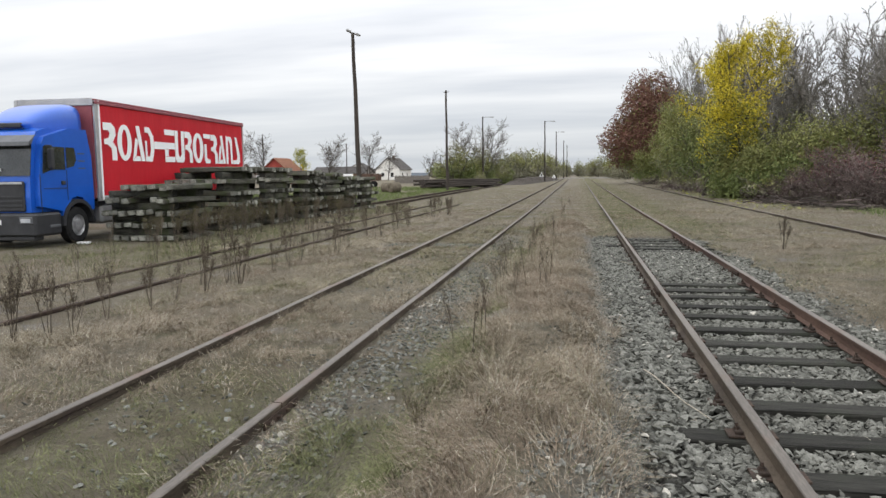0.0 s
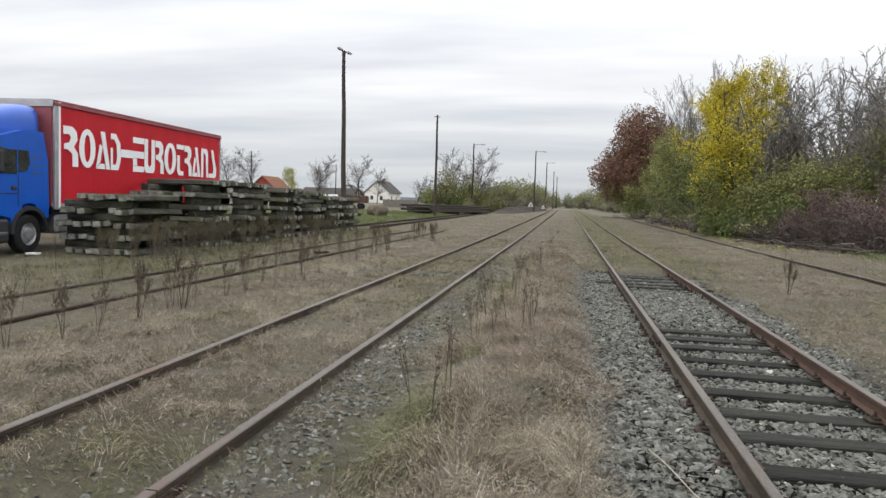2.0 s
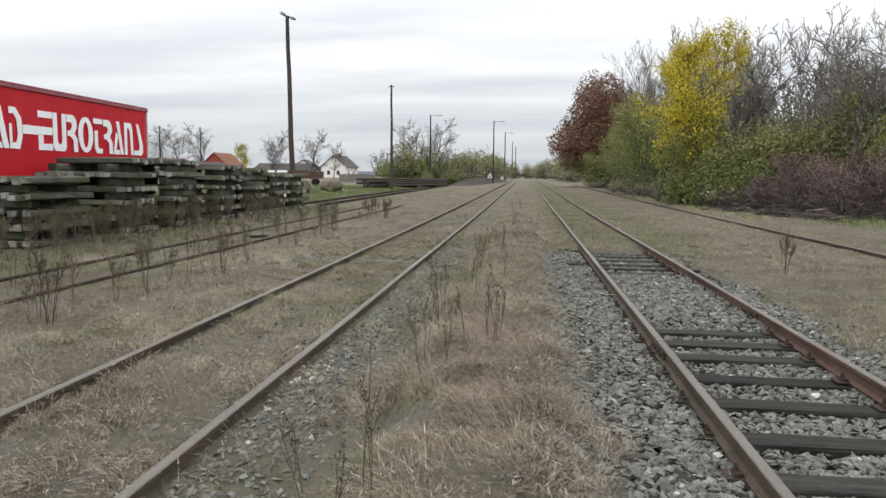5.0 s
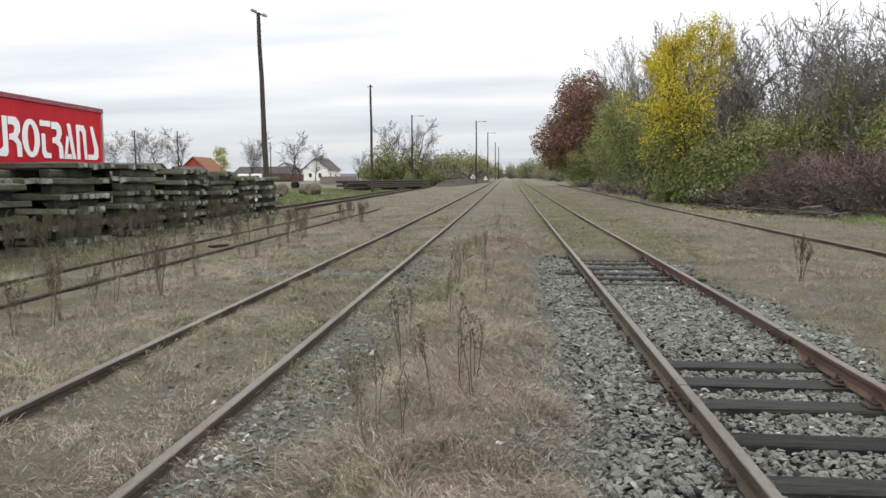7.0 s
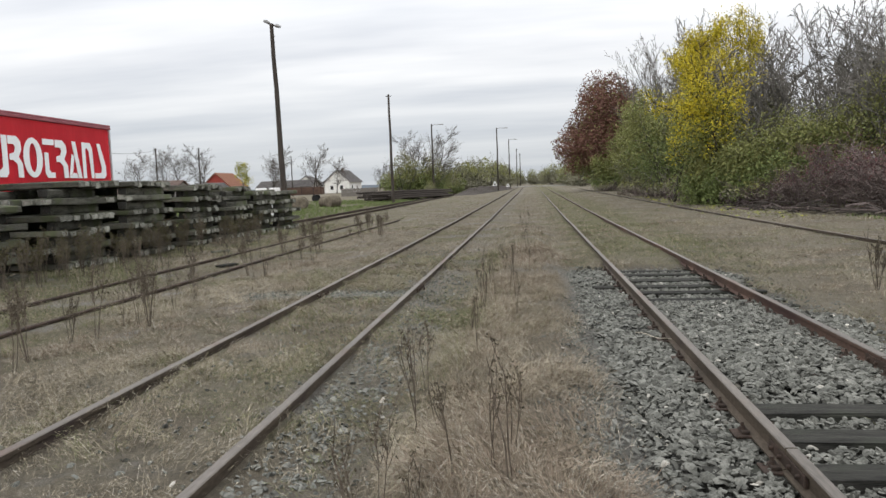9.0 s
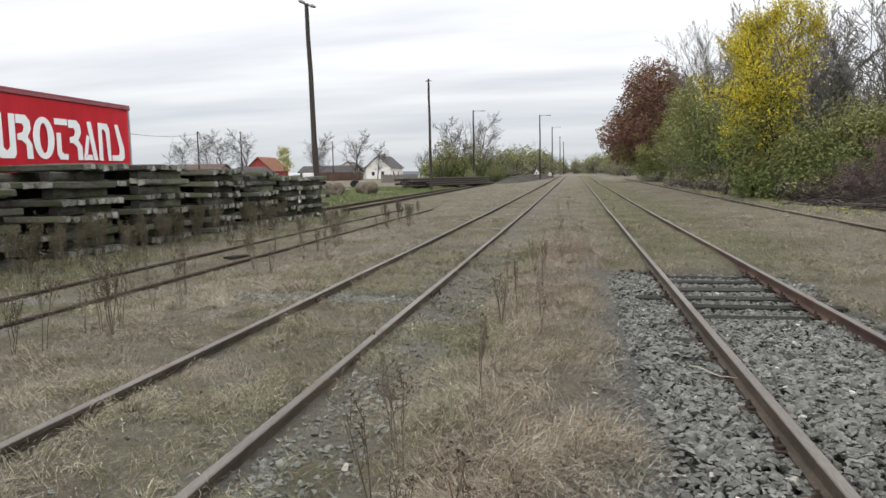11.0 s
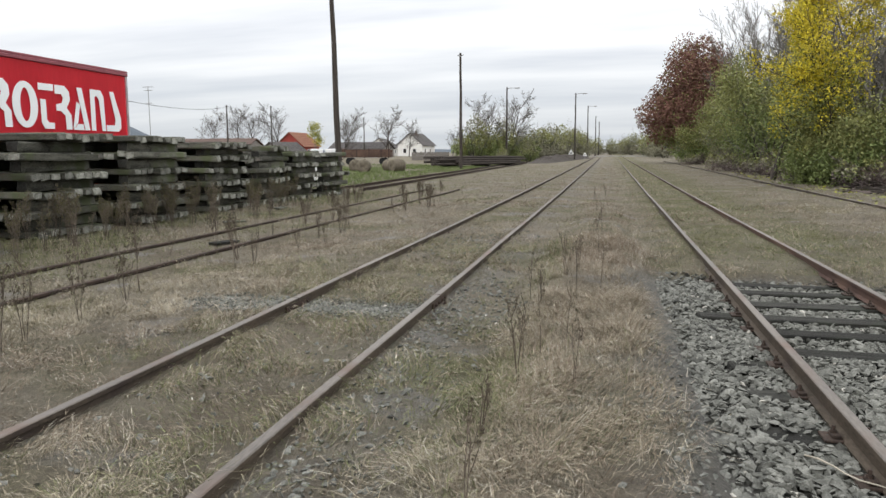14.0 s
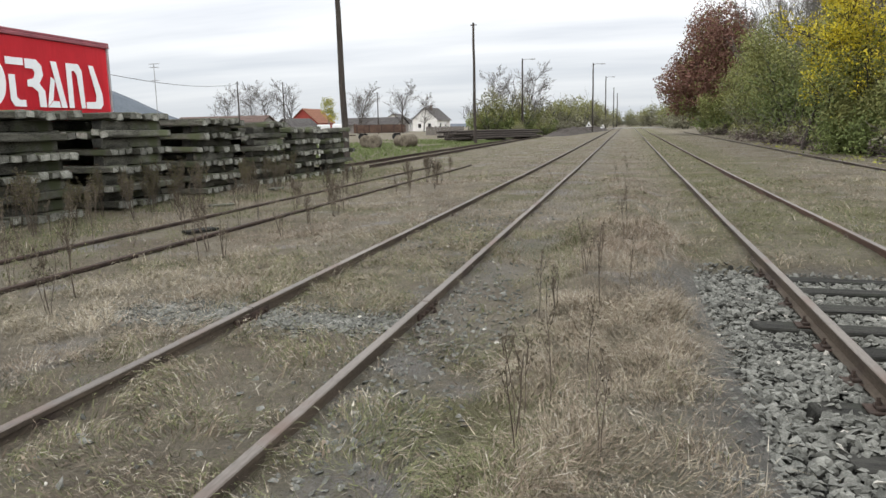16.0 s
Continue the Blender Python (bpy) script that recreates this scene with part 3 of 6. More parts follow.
def build_ballast():
    rng = np.random.default_rng(5)
    n = 66000
    y = 1.5 + 20.6 * rng.random(n) ** 1.12
    x = rng.uniform(-0.05, 3.35, n)
    wob = 0.5 * (value_noise(x * 0, y, 1.1, 8) - 0.5)
    inside = step(x + wob, 0.05, 0.6) * step(x + wob, 3.25, 2.95) * step(y + wob * 2, 21.8, 20.9)
    keep = rng.random(n) < inside
    for ty, tz in near_ties + end_ties:
        keep &= ~((np.abs(y - ty) < 0.115) & (x > 1.03) & (x < 2.68) & (rng.random(n) < 0.93))
    for ty, tz in sunk_ties[3:]:
        keep &= ~((np.abs(y - ty) < 0.115) & (x > 0.6) & (x < 1.12) & (rng.random(n) < 0.85))
    x, y = x[keep], y[keep]
    size = rng.uniform(0.016, 0.041, len(x)) * (0.8 + 0.3 * value_noise(x, y, 1.5, 12))
    bury = step(y, 12.3, 13.0) * step(y, 17.6, 17.0) * step(x, 1.1, 1.4)
    z = -0.062 + 0.03 * rng.random(len(x)) + 0.06 * bury + 0.045 * (step(x, 1.08, 0.98) * step(x, 0.3, 0.7) + step(x, 2.62, 2.72)) * step(value_noise(x, y, 0.9, 17), 0.1, 0.4)
    v, f = stone_arrays(x, y, z, size, rng)
    tagged(new("ballast", raw_mesh("ballast", v, f, [STONE, STONE_PALE], np.repeat((rng.random(len(x)) < 0.014).astype(int), 16))), "grey crushed stone ballast around the ties", "gravel", kind="stuff")
    # scattered chippings near the grassy track and its joint
    xs, ys = [], []
    for cx, cy, sx, sy, k in ((-1.85, 9.5, 0.26, 4.5, 3600), (-1.9, 18.6, 0.35, 1.3, 500), (-2.95, 18.15, 0.42, 0.2, 1900), (-4.4, 18.2, 0.42, 0.22, 1700), (-3.0, 13.5, 0.5, 2.5, 250), (3.3, 11, 0.25, 5, 900), (0.25, 8, 0.22, 4.5, 3600), (-0.05, 6, 0.15, 3, 900), (-3.0, 4.5, 0.5, 1.2, 250), (-2.9, 24, 0.5, 1.6, 300), (-2.08, 5.0, 0.05, 0.25, 16), (-2.06, 9.6, 0.06, 0.5, 30)):
        xs.append(rng.normal(cx, sx, k))
        ys.append(rng.normal(cy, sy, k))
    x, y = np.concatenate(xs), np.concatenate(ys)
    pale = np.arange(len(x)) >= len(x) - 46
    keep = (np.abs(x + 2.215) > 0.09) & (np.abs(x + 3.7) > 0.09) & (y > 1)
    x, y, pale = x[keep], y[keep], pale[keep]
    size = rng.uniform(0.009, 0.028, len(x))
    v, f = stone_arrays(x, y, ground_height(x, y) + 0.005, size, rng)
    tagged(new("loose_gravel", raw_mesh("loose_gravel", v, f, [STONE, STONE_PALE], np.repeat(((rng.random(len(x)) < 0.01) | pale).astype(int), 16))), "loose grey chippings strewn beside the rails", "gravel", kind="stuff")


build_ballast()


# ---- stacks of old wooden sleepers ----
def sleeper_mesh(seed, length, end):
    """An old sleeper with worn arrises, a bowed back and bleached ends; origin at its middle, bottom at z 0."""
    rng = random.Random(seed)
    w, h = rng.uniform(0.235, 0.27), rng.uniform(0.14, 0.165)
    bm = bmesh.new()
    bm_box(bm, (-length / 2, -w / 2, 0), (length / 2, w / 2, h))
    for cut in (-0.8, 0.0, 0.8):
        bmesh.ops.bisect_plane(bm, geom=bm.verts[:] + bm.edges[:] + bm.faces[:], plane_co=(cut + rng.uniform(-0.1, 0.1), 0, 0), plane_no=(1, rng.uniform(-0.1, 0.1), 0))
    bmesh.ops.bevel(bm, geom=[e for e in bm.edges if len(e.link_faces) == 2 and e.calc_face_angle() > 0.5], offset=0.022, segments=1, affect="EDGES")
    for v in bm.verts:
        v.co += Vector((rng.uniform(-0.025, 0.025), rng.uniform(-0.012, 0.012), rng.uniform(-0.010, 0.010)))
    bm.normal_update()
    for f in bm.faces:
        f.material_index = 1 if abs(f.normal.x) > 0.75 else 0
    return mesh_of("sleeper", bm, SLEEPER, end)


SLEEPERS = [sleeper_mesh(40 + s, 2.3, SLEEPER_END) for s in range(7)]
SPACERS = [sleeper_mesh(60 + s, 2.3, TIE) for s in range(3)]
STACK_X = -12.62


def sleeper_stack(y0, courses, seed, label, shift=0.0, pitch=0.36, top=8, turn=0):
    """Courses of sleepers laid along the line, or across it when turned, now and then crossed, with crosswise bearers between them; the last course may be part full."""
    rng = random.Random(seed)
    base = thing("sleeper_stack", pose(STACK_X + shift, y0 + 1.15, 0, 0, 0, turn + rng.uniform(-1.5, 1.5)), label, "timber stack", "stacks of old sleepers")
    for c in range(courses):
        z = 0.02 + c * pitch
        for sy in (-0.72, 0.7) if c else ():
            s = part("sleeper", rng.choice(SPACERS), None, base)
            s.matrix_basis = Matrix.LocRotScale((rng.uniform(-0.06, 0.02), sy + rng.uniform(-0.12, 0.12), z - pitch + 0.162), Euler((0, 0, rng.uniform(-0.03, 0.03))), (0.88, 1.0, (pitch - 0.163) / 0.152))
        off = rng.uniform(-0.07, 0.07)
        x = 1.03 + rng.uniform(-0.07, 0.05)
        for k in range(8 if c < courses - 1 else top):
            if rng.random() > 0.05 or k < 2:
                s = part("sleeper", rng.choice(SLEEPERS), None, base)
                crossed = turn > 0 and c % 3 == 1
                end = off + rng.gauss(0, 0.06)
                s.location = (end if crossed else x, x if crossed else end, z + rng.uniform(-0.02, 0.024))
                s.rotation_euler = (rng.uniform(-0.1, 0.1), rng.uniform(-0.018, 0.018), (0 if crossed else math.pi / 2) + rng.gauss(0, 0.018) + (math.pi if rng.random() < 0.5 else 0))
            x -= rng.uniform(0.262, 0.30)
    return base


for y0, n, sh, pitch, top, turn, words in (
        (19.25, 5, 0.14, 0.36, 6, 0, "low stack of mossy grey old wooden sleepers beside a truck"),
        (22.95, 6, 0.04, 0.395, 6, 90, "tall stack of mossy old wooden sleepers"),
        (26.25, 6, 0.04, 0.396, 8, 90, "tall stack of weathered dark wooden sleepers"),
        (29.8, 6, 0.06, 0.372, 8, -90, "tall stack of dark sleepers with bleached ends"),
        (33.0, 6, 0.0, 0.356, 5, 90, "stack of dark wooden sleepers beside other stacks"),
        (35.5, 5, 0.06, 0.40, 8, -90, "stack of dark wooden sleepers near a siding"),
        (38.35, 5, 0.12, 0.388, 8, 90, "last stack of dark wooden sleepers beside a siding")):
    sleeper_stack(y0, n, round(y0 * 10), words, sh, pitch, top, turn)


# ---- truck ----
def wheel(parent, x, y, r, width):
    bm = bmesh.new()
    prof = [(0.58 * r, 0.0), (0.9 * r, 0.0), (r, 0.04), (r, width - 0.04), (0.9 * r, width), (0.58 * r, width)]
    rings = [[bm.verts.new((x - w, y + a * math.cos(2 * math.pi * k / 28), r + a * math.sin(2 * math.pi * k / 28))) for k in range(28)] for a, w in prof]
    for a, b in zip(rings, rings[1:]):
        for k in range(28):
            bm.faces.new((a[k], a[(k + 1) % 28], b[(k + 1) % 28], b[k]))
    bmesh.ops.recalc_face_normals(bm, faces=bm.faces[:])
    t = part("wheel", bm, TYRE, parent)
    bm = bmesh.new()
    prof = [(0.59 * r, 0.015), (0.5 * r, 0.09), (0.33 * r, 0.05), (0.3 * r, -0.02), (0.16 * r, -0.035), (0.02, -0.035)]
    rings = [[bm.verts.new((x - w, y + a * math.cos(2 * math.pi * k / 20), r + a * math.sin(2 * math.pi * k / 20))) for k in range(20)] for a, w in prof]
    for a, b in zip(rings, rings[1:]):
        for k in range(20):
            bm.faces.new((a[k], a[(k + 1) % 20], b[(k + 1) % 20], b[k]))
    bm.faces.new(rings[-1])
    for k in range(10):
        an = 2 * math.pi * k / 10
        bm_tube(bm, [(x - 0.05, y + 0.4 * r * math.cos(an), r + 0.4 * r * math.sin(an)), (x + 0.0, y + 0.4 * r * math.cos(an), r + 0.4 * r * math.sin(an))], [0.018, 0.015], 6)
    bmesh.ops.recalc_face_normals(bm, faces=bm.faces[:])
    part("rim", bm, RIM, t, "grey steel rim with wheel nuts")


def build_truck():
    base = thing("box_truck", pose(-14.06, 19.82, 0, 0, 0, 2.2) @ Matrix.Diagonal((1.0, 1.02, 1.025, 1.0)), "blue truck with a red curtain-sided box, parked beside sleeper stacks", "truck")
    W = 2.5
    # box body: floor, curtain, frame
    box_part("cargo_box", (-W + 0.02, 0.02, 1.3), (-0.02, 10.28, 4.0), CURTAIN, base, 0.02, "red cargo box")
    bm = bmesh.new()
    n = 40
    cols = []
    for k in range(n + 1):
        y = 0.22 + 9.9 * k / n
        cols.append([bm.verts.new((0.004 + 0.0025 * math.sin(k * 1.9) * (0.4 + j * 0.3), y, z)) for j, z in enumerate((1.28, 2.0, 3.0, 3.86))])
    for a, b in zip(cols, cols[1:]):
        for j in range(3):
            bm.faces.new((a[j], b[j], b[j + 1], a[j + 1]))
    bmesh.ops.solidify(bm, geom=bm.faces[:], thickness=0.015)
    part("curtain", bm, CURTAIN, base, "red tarpaulin side curtain")
    box_part("front_post", (-0.05, -0.02, 1.15), (0.03, 0.2, 4.03), ALU, base, 0.012, "silver corner post")
    box_part("post_strip", (0.032, 0.12, 1.15), (0.045, 0.2, 4.0), WHITE_VINYL, base, 0.003)
    box_part("rear_post", (-0.05, 10.23, 1.15), (0.03, 10.3, 4.03), ALU, base, 0.012, "pale metal rear post")
    box_part("top_rail", (-0.06, -0.02, 3.90), (0.055, 10.3, 3.985), RAIL_AND_SHADE_RED, base, 0.012, "dark red top rail")
    box_part("roof_edge", (-0.06, -0.02, 3.99), (0.035, 10.32, 4.05), RAIL_AND_SHADE_RED, base, 0.01)
    # red front wall given the dark rail colour, painting in the shade behind the cab
    box_part("shaded_front_wall", (-W, -0.045, 1.2), (-0.06, -0.003, 4.0), RAIL_AND_SHADE_RED, base, 0.01)
    box_part("front_header", (-W, -0.075, 3.86), (-0.0, -0.05, 4.07), ALU, base, 0.008, "pale metal front header")
    box_part("far_post", (-W - 0.02, -0.09, 1.2), (-W + 0.1, -0.05, 4.05), ALU, base, 0.008)
    box_part("side_rail", (-0.06, 0.0, 1.12), (0.03, 10.3, 1.27), ALU, base, 0.012)
    box_part("roof", (-W, 0, 4.01), (-0.07, 10.3, 4.06), ALU, base, 0.01)
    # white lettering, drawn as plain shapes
    glyphs = ((20.36, 21.05, "slab"), (21.10, 21.9, "ring"), (21.93, 22.72, "wedge"), (22.72, 23.28, "bow"), (23.31, 23.75, "dash"), (23.78, 24.42, "bars"), (24.45, 25.08, "cup"), (25.12, 25.66, "slab"), (25.70, 26.5, "ring"), (26.54, 27.05, "hook"), (27.10, 27.66, "slab"), (27.70, 28.38, "wedge"), (28.42, 29.0, "arch"), (29.05, 29.7, "tail"))
    z0, z1, x0, x1 = 2.31, 3.41, 0.018, 0.030
    H = z1 - z0
    for a, b, shape in glyphs:
        a, b = [0.33 + (q - 20.36) * 0.95 if q < 23.3 else 3.12 if q < 23.5 else 3.80 if q < 23.77 else 3.80 + (q - 23.78) * 1.03 for q in (a, b)]
        w, c = b - a, (a + b) / 2

        def quad(*pts):
            bm = bmesh.new()
            bm_prism(bm, [(a + u * w, z0 + v * H) for u, v in pts], 0, x0, x1)
            part("mark", bm, WHITE_VINYL, base, "white painted shape")
        if shape == "ring":
            bm = bmesh.new()
            loops = []
            for kx, kz, xx in ((0.5, 0.5, x0), (0.2, 0.36, x0), (0.2, 0.36, x1), (0.5, 0.5, x1)):
                loops.append([bm.verts.new((xx, c + kx * w * math.cos(2 * math.pi * q / 24), z0 + H / 2 + kz * H * math.sin(2 * math.pi * q / 24))) for q in range(24)])
            for q in range(4):
                for p in range(24):
                    bm.faces.new((loops[q][p], loops[q][(p + 1) % 24], loops[(q + 1) % 4][(p + 1) % 24], loops[(q + 1) % 4][p]))
            bmesh.ops.recalc_face_normals(bm, faces=bm.faces[:])
            part("mark", bm, WHITE_VINYL, base, "white painted shape")
        elif shape == "slab":
            quad((0, 1), (0.62, 1), (0.9, 0.88), (0.95, 0.68), (0.7, 0.5), (0.98, 0.34), (1, 0), (0.62, 0), (0.6, 0.32), (0.3, 0.42), (0.05, 0.42), (0.05, 0.56), (0.4, 0.6), (0.5, 0.72), (0.4, 0.8), (0, 0.8))
        elif shape == "wedge":
            quad((0.30, 1), (0.58, 1), (0.95, 0), (0.68, 0))
            quad((0, 0), (0.62, 0), (0.56, 0.14), (0.28, 0.14))
            quad((0, 0.02), (0.27, 0.16), (0.44, 0.6), (0.26, 0.66))
        elif shape == "bow":
            quad((0.0, 0.16), (0.2, 0.16), (0.2, 0.6), (0.0, 0.6))
            quad((0, 1), (0.5, 1), (0.95, 0.75), (1, 0.3), (0.75, 0), (0, 0), (0, 0.15), (0.5, 0.15), (0.64, 0.35), (0.58, 0.7), (0.35, 0.84), (0, 0.84))
        elif shape == "dash":
            quad((0, 0.38), (1, 0.38), (1, 0.6), (0, 0.6))
        elif shape == "bars":
            for v0, v1 in ((0, 0.17), (0.4, 0.6), (0.83, 1)):
                quad((0, v0), (1, v0), (1, v1), (0, v1))
            quad((0, 0.18), (0.34, 0.18), (0.34, 0.39), (0, 0.39))
        elif shape == "cup":
            quad((0, 1), (0.32, 1), (0.32, 0.25), (0.5, 0.16), (0.68, 0.25), (0.68, 1), (1, 1), (1, 0.1), (0.85, 0), (0.15, 0), (0, 0.1))
        elif shape == "arch":
            quad((0, 0), (0.3, 0), (0.3, 0.82), (0.45, 0.85), (0.62, 0.75), (0.75, 0), (1, 0), (0.95, 0.85), (0.75, 1), (0, 1))
        elif shape == "hook":
            quad((0, 0.85), (1, 0.85), (1, 1), (0, 1))
            quad((0.1, 0.65), (0.45, 0.65), (0.45, 0.2), (0.6, 0.14), (0.95, 0.14), (0.95, 0), (0.3, 0), (0.1, 0.12))
        else:
            quad((0.28, 1), (0.55, 1), (0.98, 0.35), (0.98, 0.1), (0.8, 0), (0, 0), (0, 0.15), (0.55, 0.16), (0.62, 0.3))
    # cab
    bm = bmesh.new()
    arch = [(-0.97 + 0.62 * math.cos(t), 0.52 + 0.62 * math.sin(t)) for t in [math.pi * k / 10 for k in range(11)]]
    outline = [(-2.62, 0.92), (-2.64, 1.3), (-2.60, 1.82), (-2.46, 2.72), (-2.28, 3.0), (-1.9, 3.1), (-0.42, 3.14), (-0.24, 2.4), (-0.20, 1.2), (-0.22, 0.9), (-0.36, 0.9), (-0.36, 0.52)] + arch + [(-1.62, 0.92)]
    bm_prism(bm, outline, 0, -W, -0.02)
    bmesh.ops.bevel(bm, geom=[e for e in bm.edges if abs((e.verts[0].co - e.verts[1].co).x) < 0.01 and e.verts[0].co.z > 0.9 and e.verts[1].co.z > 0.9 and e.verts[0].co.y < -0.6], offset=0.15, segments=6, affect="EDGES")
    cab = part("cab", bm, PAINT_BLUE, base, "glossy blue driver's cab")
    bm = bmesh.new()
    rings = []
    for k in range(13):
        t = k / 12
        rise, half = 0.10 + 0.68 * math.sin(t * 1.5) ** 0.8, 0.56 + 0.46 * math.sin(t * 1.5) ** 0.7
        ring = []
        for q in range(21):
            a = math.pi * q / 20
            ring.append(bm.verts.new((-W / 2 + half * math.copysign(abs(math.cos(a)) ** 0.45, math.cos(a)), -2.06 + 1.74 * t + 0.1 * abs(math.cos(a)) ** 3 * (1 - t), 3.1 + rise * math.sin(a) ** 0.45)))
        rings.append(ring)
    for a, b in zip(rings, rings[1:]):
        for q in range(20):
            bm.faces.new((a[q], a[q + 1], b[q + 1], b[q]))
    for f in bm.faces:
        f.smooth = True
    bm.faces.new(rings[0])
    bm.faces.new(rings[-1])
    bmesh.ops.recalc_face_normals(bm, faces=bm.faces[:])
    part("roof_deflector", bm, PAINT_BLUE, base, "blue roof wind deflector")
    # solid black box standing in for the dark inside of the deflector's open slot
    box_part("deflector_slot_shade", (-1.6, -2.075, 3.125), (-0.78, -1.9, 3.25), BLACK_PLASTIC, base, 0.02)
    bm = bmesh.new()
    bm_prism(bm, [(-2.625, 1.86), (-2.50, 2.66), (-2.49, 2.66), (-2.60, 1.86)], 0, -W + 0.14, -0.16)
    part("windscreen", bm, PANE, base, "dark windscreen")
    bm = bmesh.new()
    bm_prism(bm, [(-2.62, 2.66), (-2.72, 2.62), (-2.70, 2.72), (-2.46, 2.9)], 0, -W + 0.06, -0.06)
    part("sun_visor", bm, GREY_PLASTIC, base, "grey sun visor")
    bm = bmesh.new()
    bm_prism(bm, [(-2.33, 1.92), (-2.25, 2.62), (-1.42, 2.62), (-1.42, 2.02), (-1.95, 2.02)], 0, -0.03, -0.006)
    part("side_window", bm, PANE, base)
    bm = bmesh.new()
    bm_prism(bm, [(-1.36, 2.06), (-1.36, 2.62), (-1.0, 2.62), (-0.94, 2.3), (-1.06, 2.12)], 0, -0.03, -0.007)
    part("rear_side_window", bm, PANE, base)
    for lo, hi in (((-0.018, -2.44, 0.86), (-0.008, -2.425, 1.9)), ((-0.018, -1.38, 1.2), (-0.008, -1.365, 2.0)), ((-0.016, -2.3, 1.52), (-0.006, -1.4, 1.535))):
        box_part("door_seam", lo, hi, BLACK_PLASTIC, cab, 0.0)
    box_part("door_handle", (-0.02, -1.62, 1.62), (0.02, -1.46, 1.72), BLACK_PLASTIC, cab, 0.012, "black door handle")
    for z in (2.45, 2.25, 2.05):
        box_part("cab_groove", (-0.018, -0.86, z), (-0.008, -0.56, z + 0.03), GREY_PLASTIC, cab, 0.0)
    box_part("mirror", (0.02, -2.2, 2.02), (0.22, -2.1, 2.58), BLACK_PLASTIC, base, 0.045, "black door mirror")
    box_part("mirror_arm", (-0.1, -2.2, 2.602), (0.16, -2.12, 2.65), BLACK_PLASTIC, base, 0.01)
    box_part("grille", (-W + 0.3, -2.69, 0.95), (-0.32, -2.6, 1.72), BLACK_PLASTIC, base, 0.03, "black radiator grille")
    for z in (1.06, 1.18, 1.3):
        box_part("grille_slat", (-W + 0.36, -2.71, z), (-0.38, -2.688, z + 0.05), BLACK_PLASTIC, base, 0.005)
    box_part("grille_trim", (-W + 0.32, -2.72, 1.64), (-0.34, -2.688, 1.7), ALU, base, 0.01, "silver grille trim")
    for k in range(3):
        box_part("badge", (-1.5 + 0.17 * k, -2.715, 1.42), (-1.38 + 0.17 * k, -2.688, 1.52), ALU, base, 0.01, "silver badge shape")
    box_part("bumper", (-W, -2.74, 0.3), (-0.0, -1.68, 0.9), BLACK_PLASTIC, base, 0.06, "black front bumper")
    box_part("number_plate", (-1.5, -2.755, 0.62), (-0.98, -2.738, 0.74), WHITE_VINYL, base, 0.003, "white number plate")
    for x in (-0.46, -W + 0.06):
        h = box_part("headlight", (x, -2.765, 0.62), (x + 0.4, -2.6, 0.82), GREY_PLASTIC, base, 0.03, "dark headlight")
        box_part("lens", (x + 0.06, -2.775, 0.67), (x + 0.34, -2.764, 0.77), LAMP_GLASS, h, 0.004)
    box_part("lower_bumper", (-W + 0.1, -2.7, 0.2), (-0.1, -2.3, 0.31), BLACK_PLASTIC, base, 0.03)
    box_part("dash_card", (-1.2, -2.66, 1.98), (-0.98, -2.615, 2.06), WHITE_VINYL, base, 0.003)
    bm = bmesh.new()
    inner = [(-0.97 + 0.60 * math.cos(t), 0.52 + 0.60 * math.sin(t)) for t in [math.pi * k / 12 for k in range(13)]]
    outer = [(-0.97 + 0.70 * math.cos(t), 0.52 + 0.70 * math.sin(t)) for t in [math.pi * k / 12 for k in range(13)]]
    bm_prism(bm, outer + inner[::-1], 0, -0.4, 0.03)
    part("wheel_arch", bm, BLACK_PLASTIC, base, "black plastic wheel arch")
    box_part("entry_step", (-0.2, -2.2, 0.5), (0.02, -1.78, 0.58), GREY_PLASTIC, base, 0.015)
    for x in (0.0, -W + 0.32):
        wheel(base, x - 0.03, -0.97, 0.5, 0.3)
        wheel(base, x - 0.03, 6.9, 0.5, 0.3)
        wheel(base, x - 0.03, 8.2, 0.5, 0.3)
    box_part("chassis", (-1.75, -2.2, 0.6), (-0.75, 10.2, 0.95), BLACK_PLASTIC, base, 0.02)
    box_part("subframe", (-W + 0.1, 0.05, 0.98), (-0.1, 10.25, 1.14), BLACK_PLASTIC, base, 0.02)
    box_part("fuel_tank", (-0.7, 0.2, 0.45), (-0.08, 1.7, 1.02), ALU, base, 0.08, "aluminium fuel tank")


build_truck()


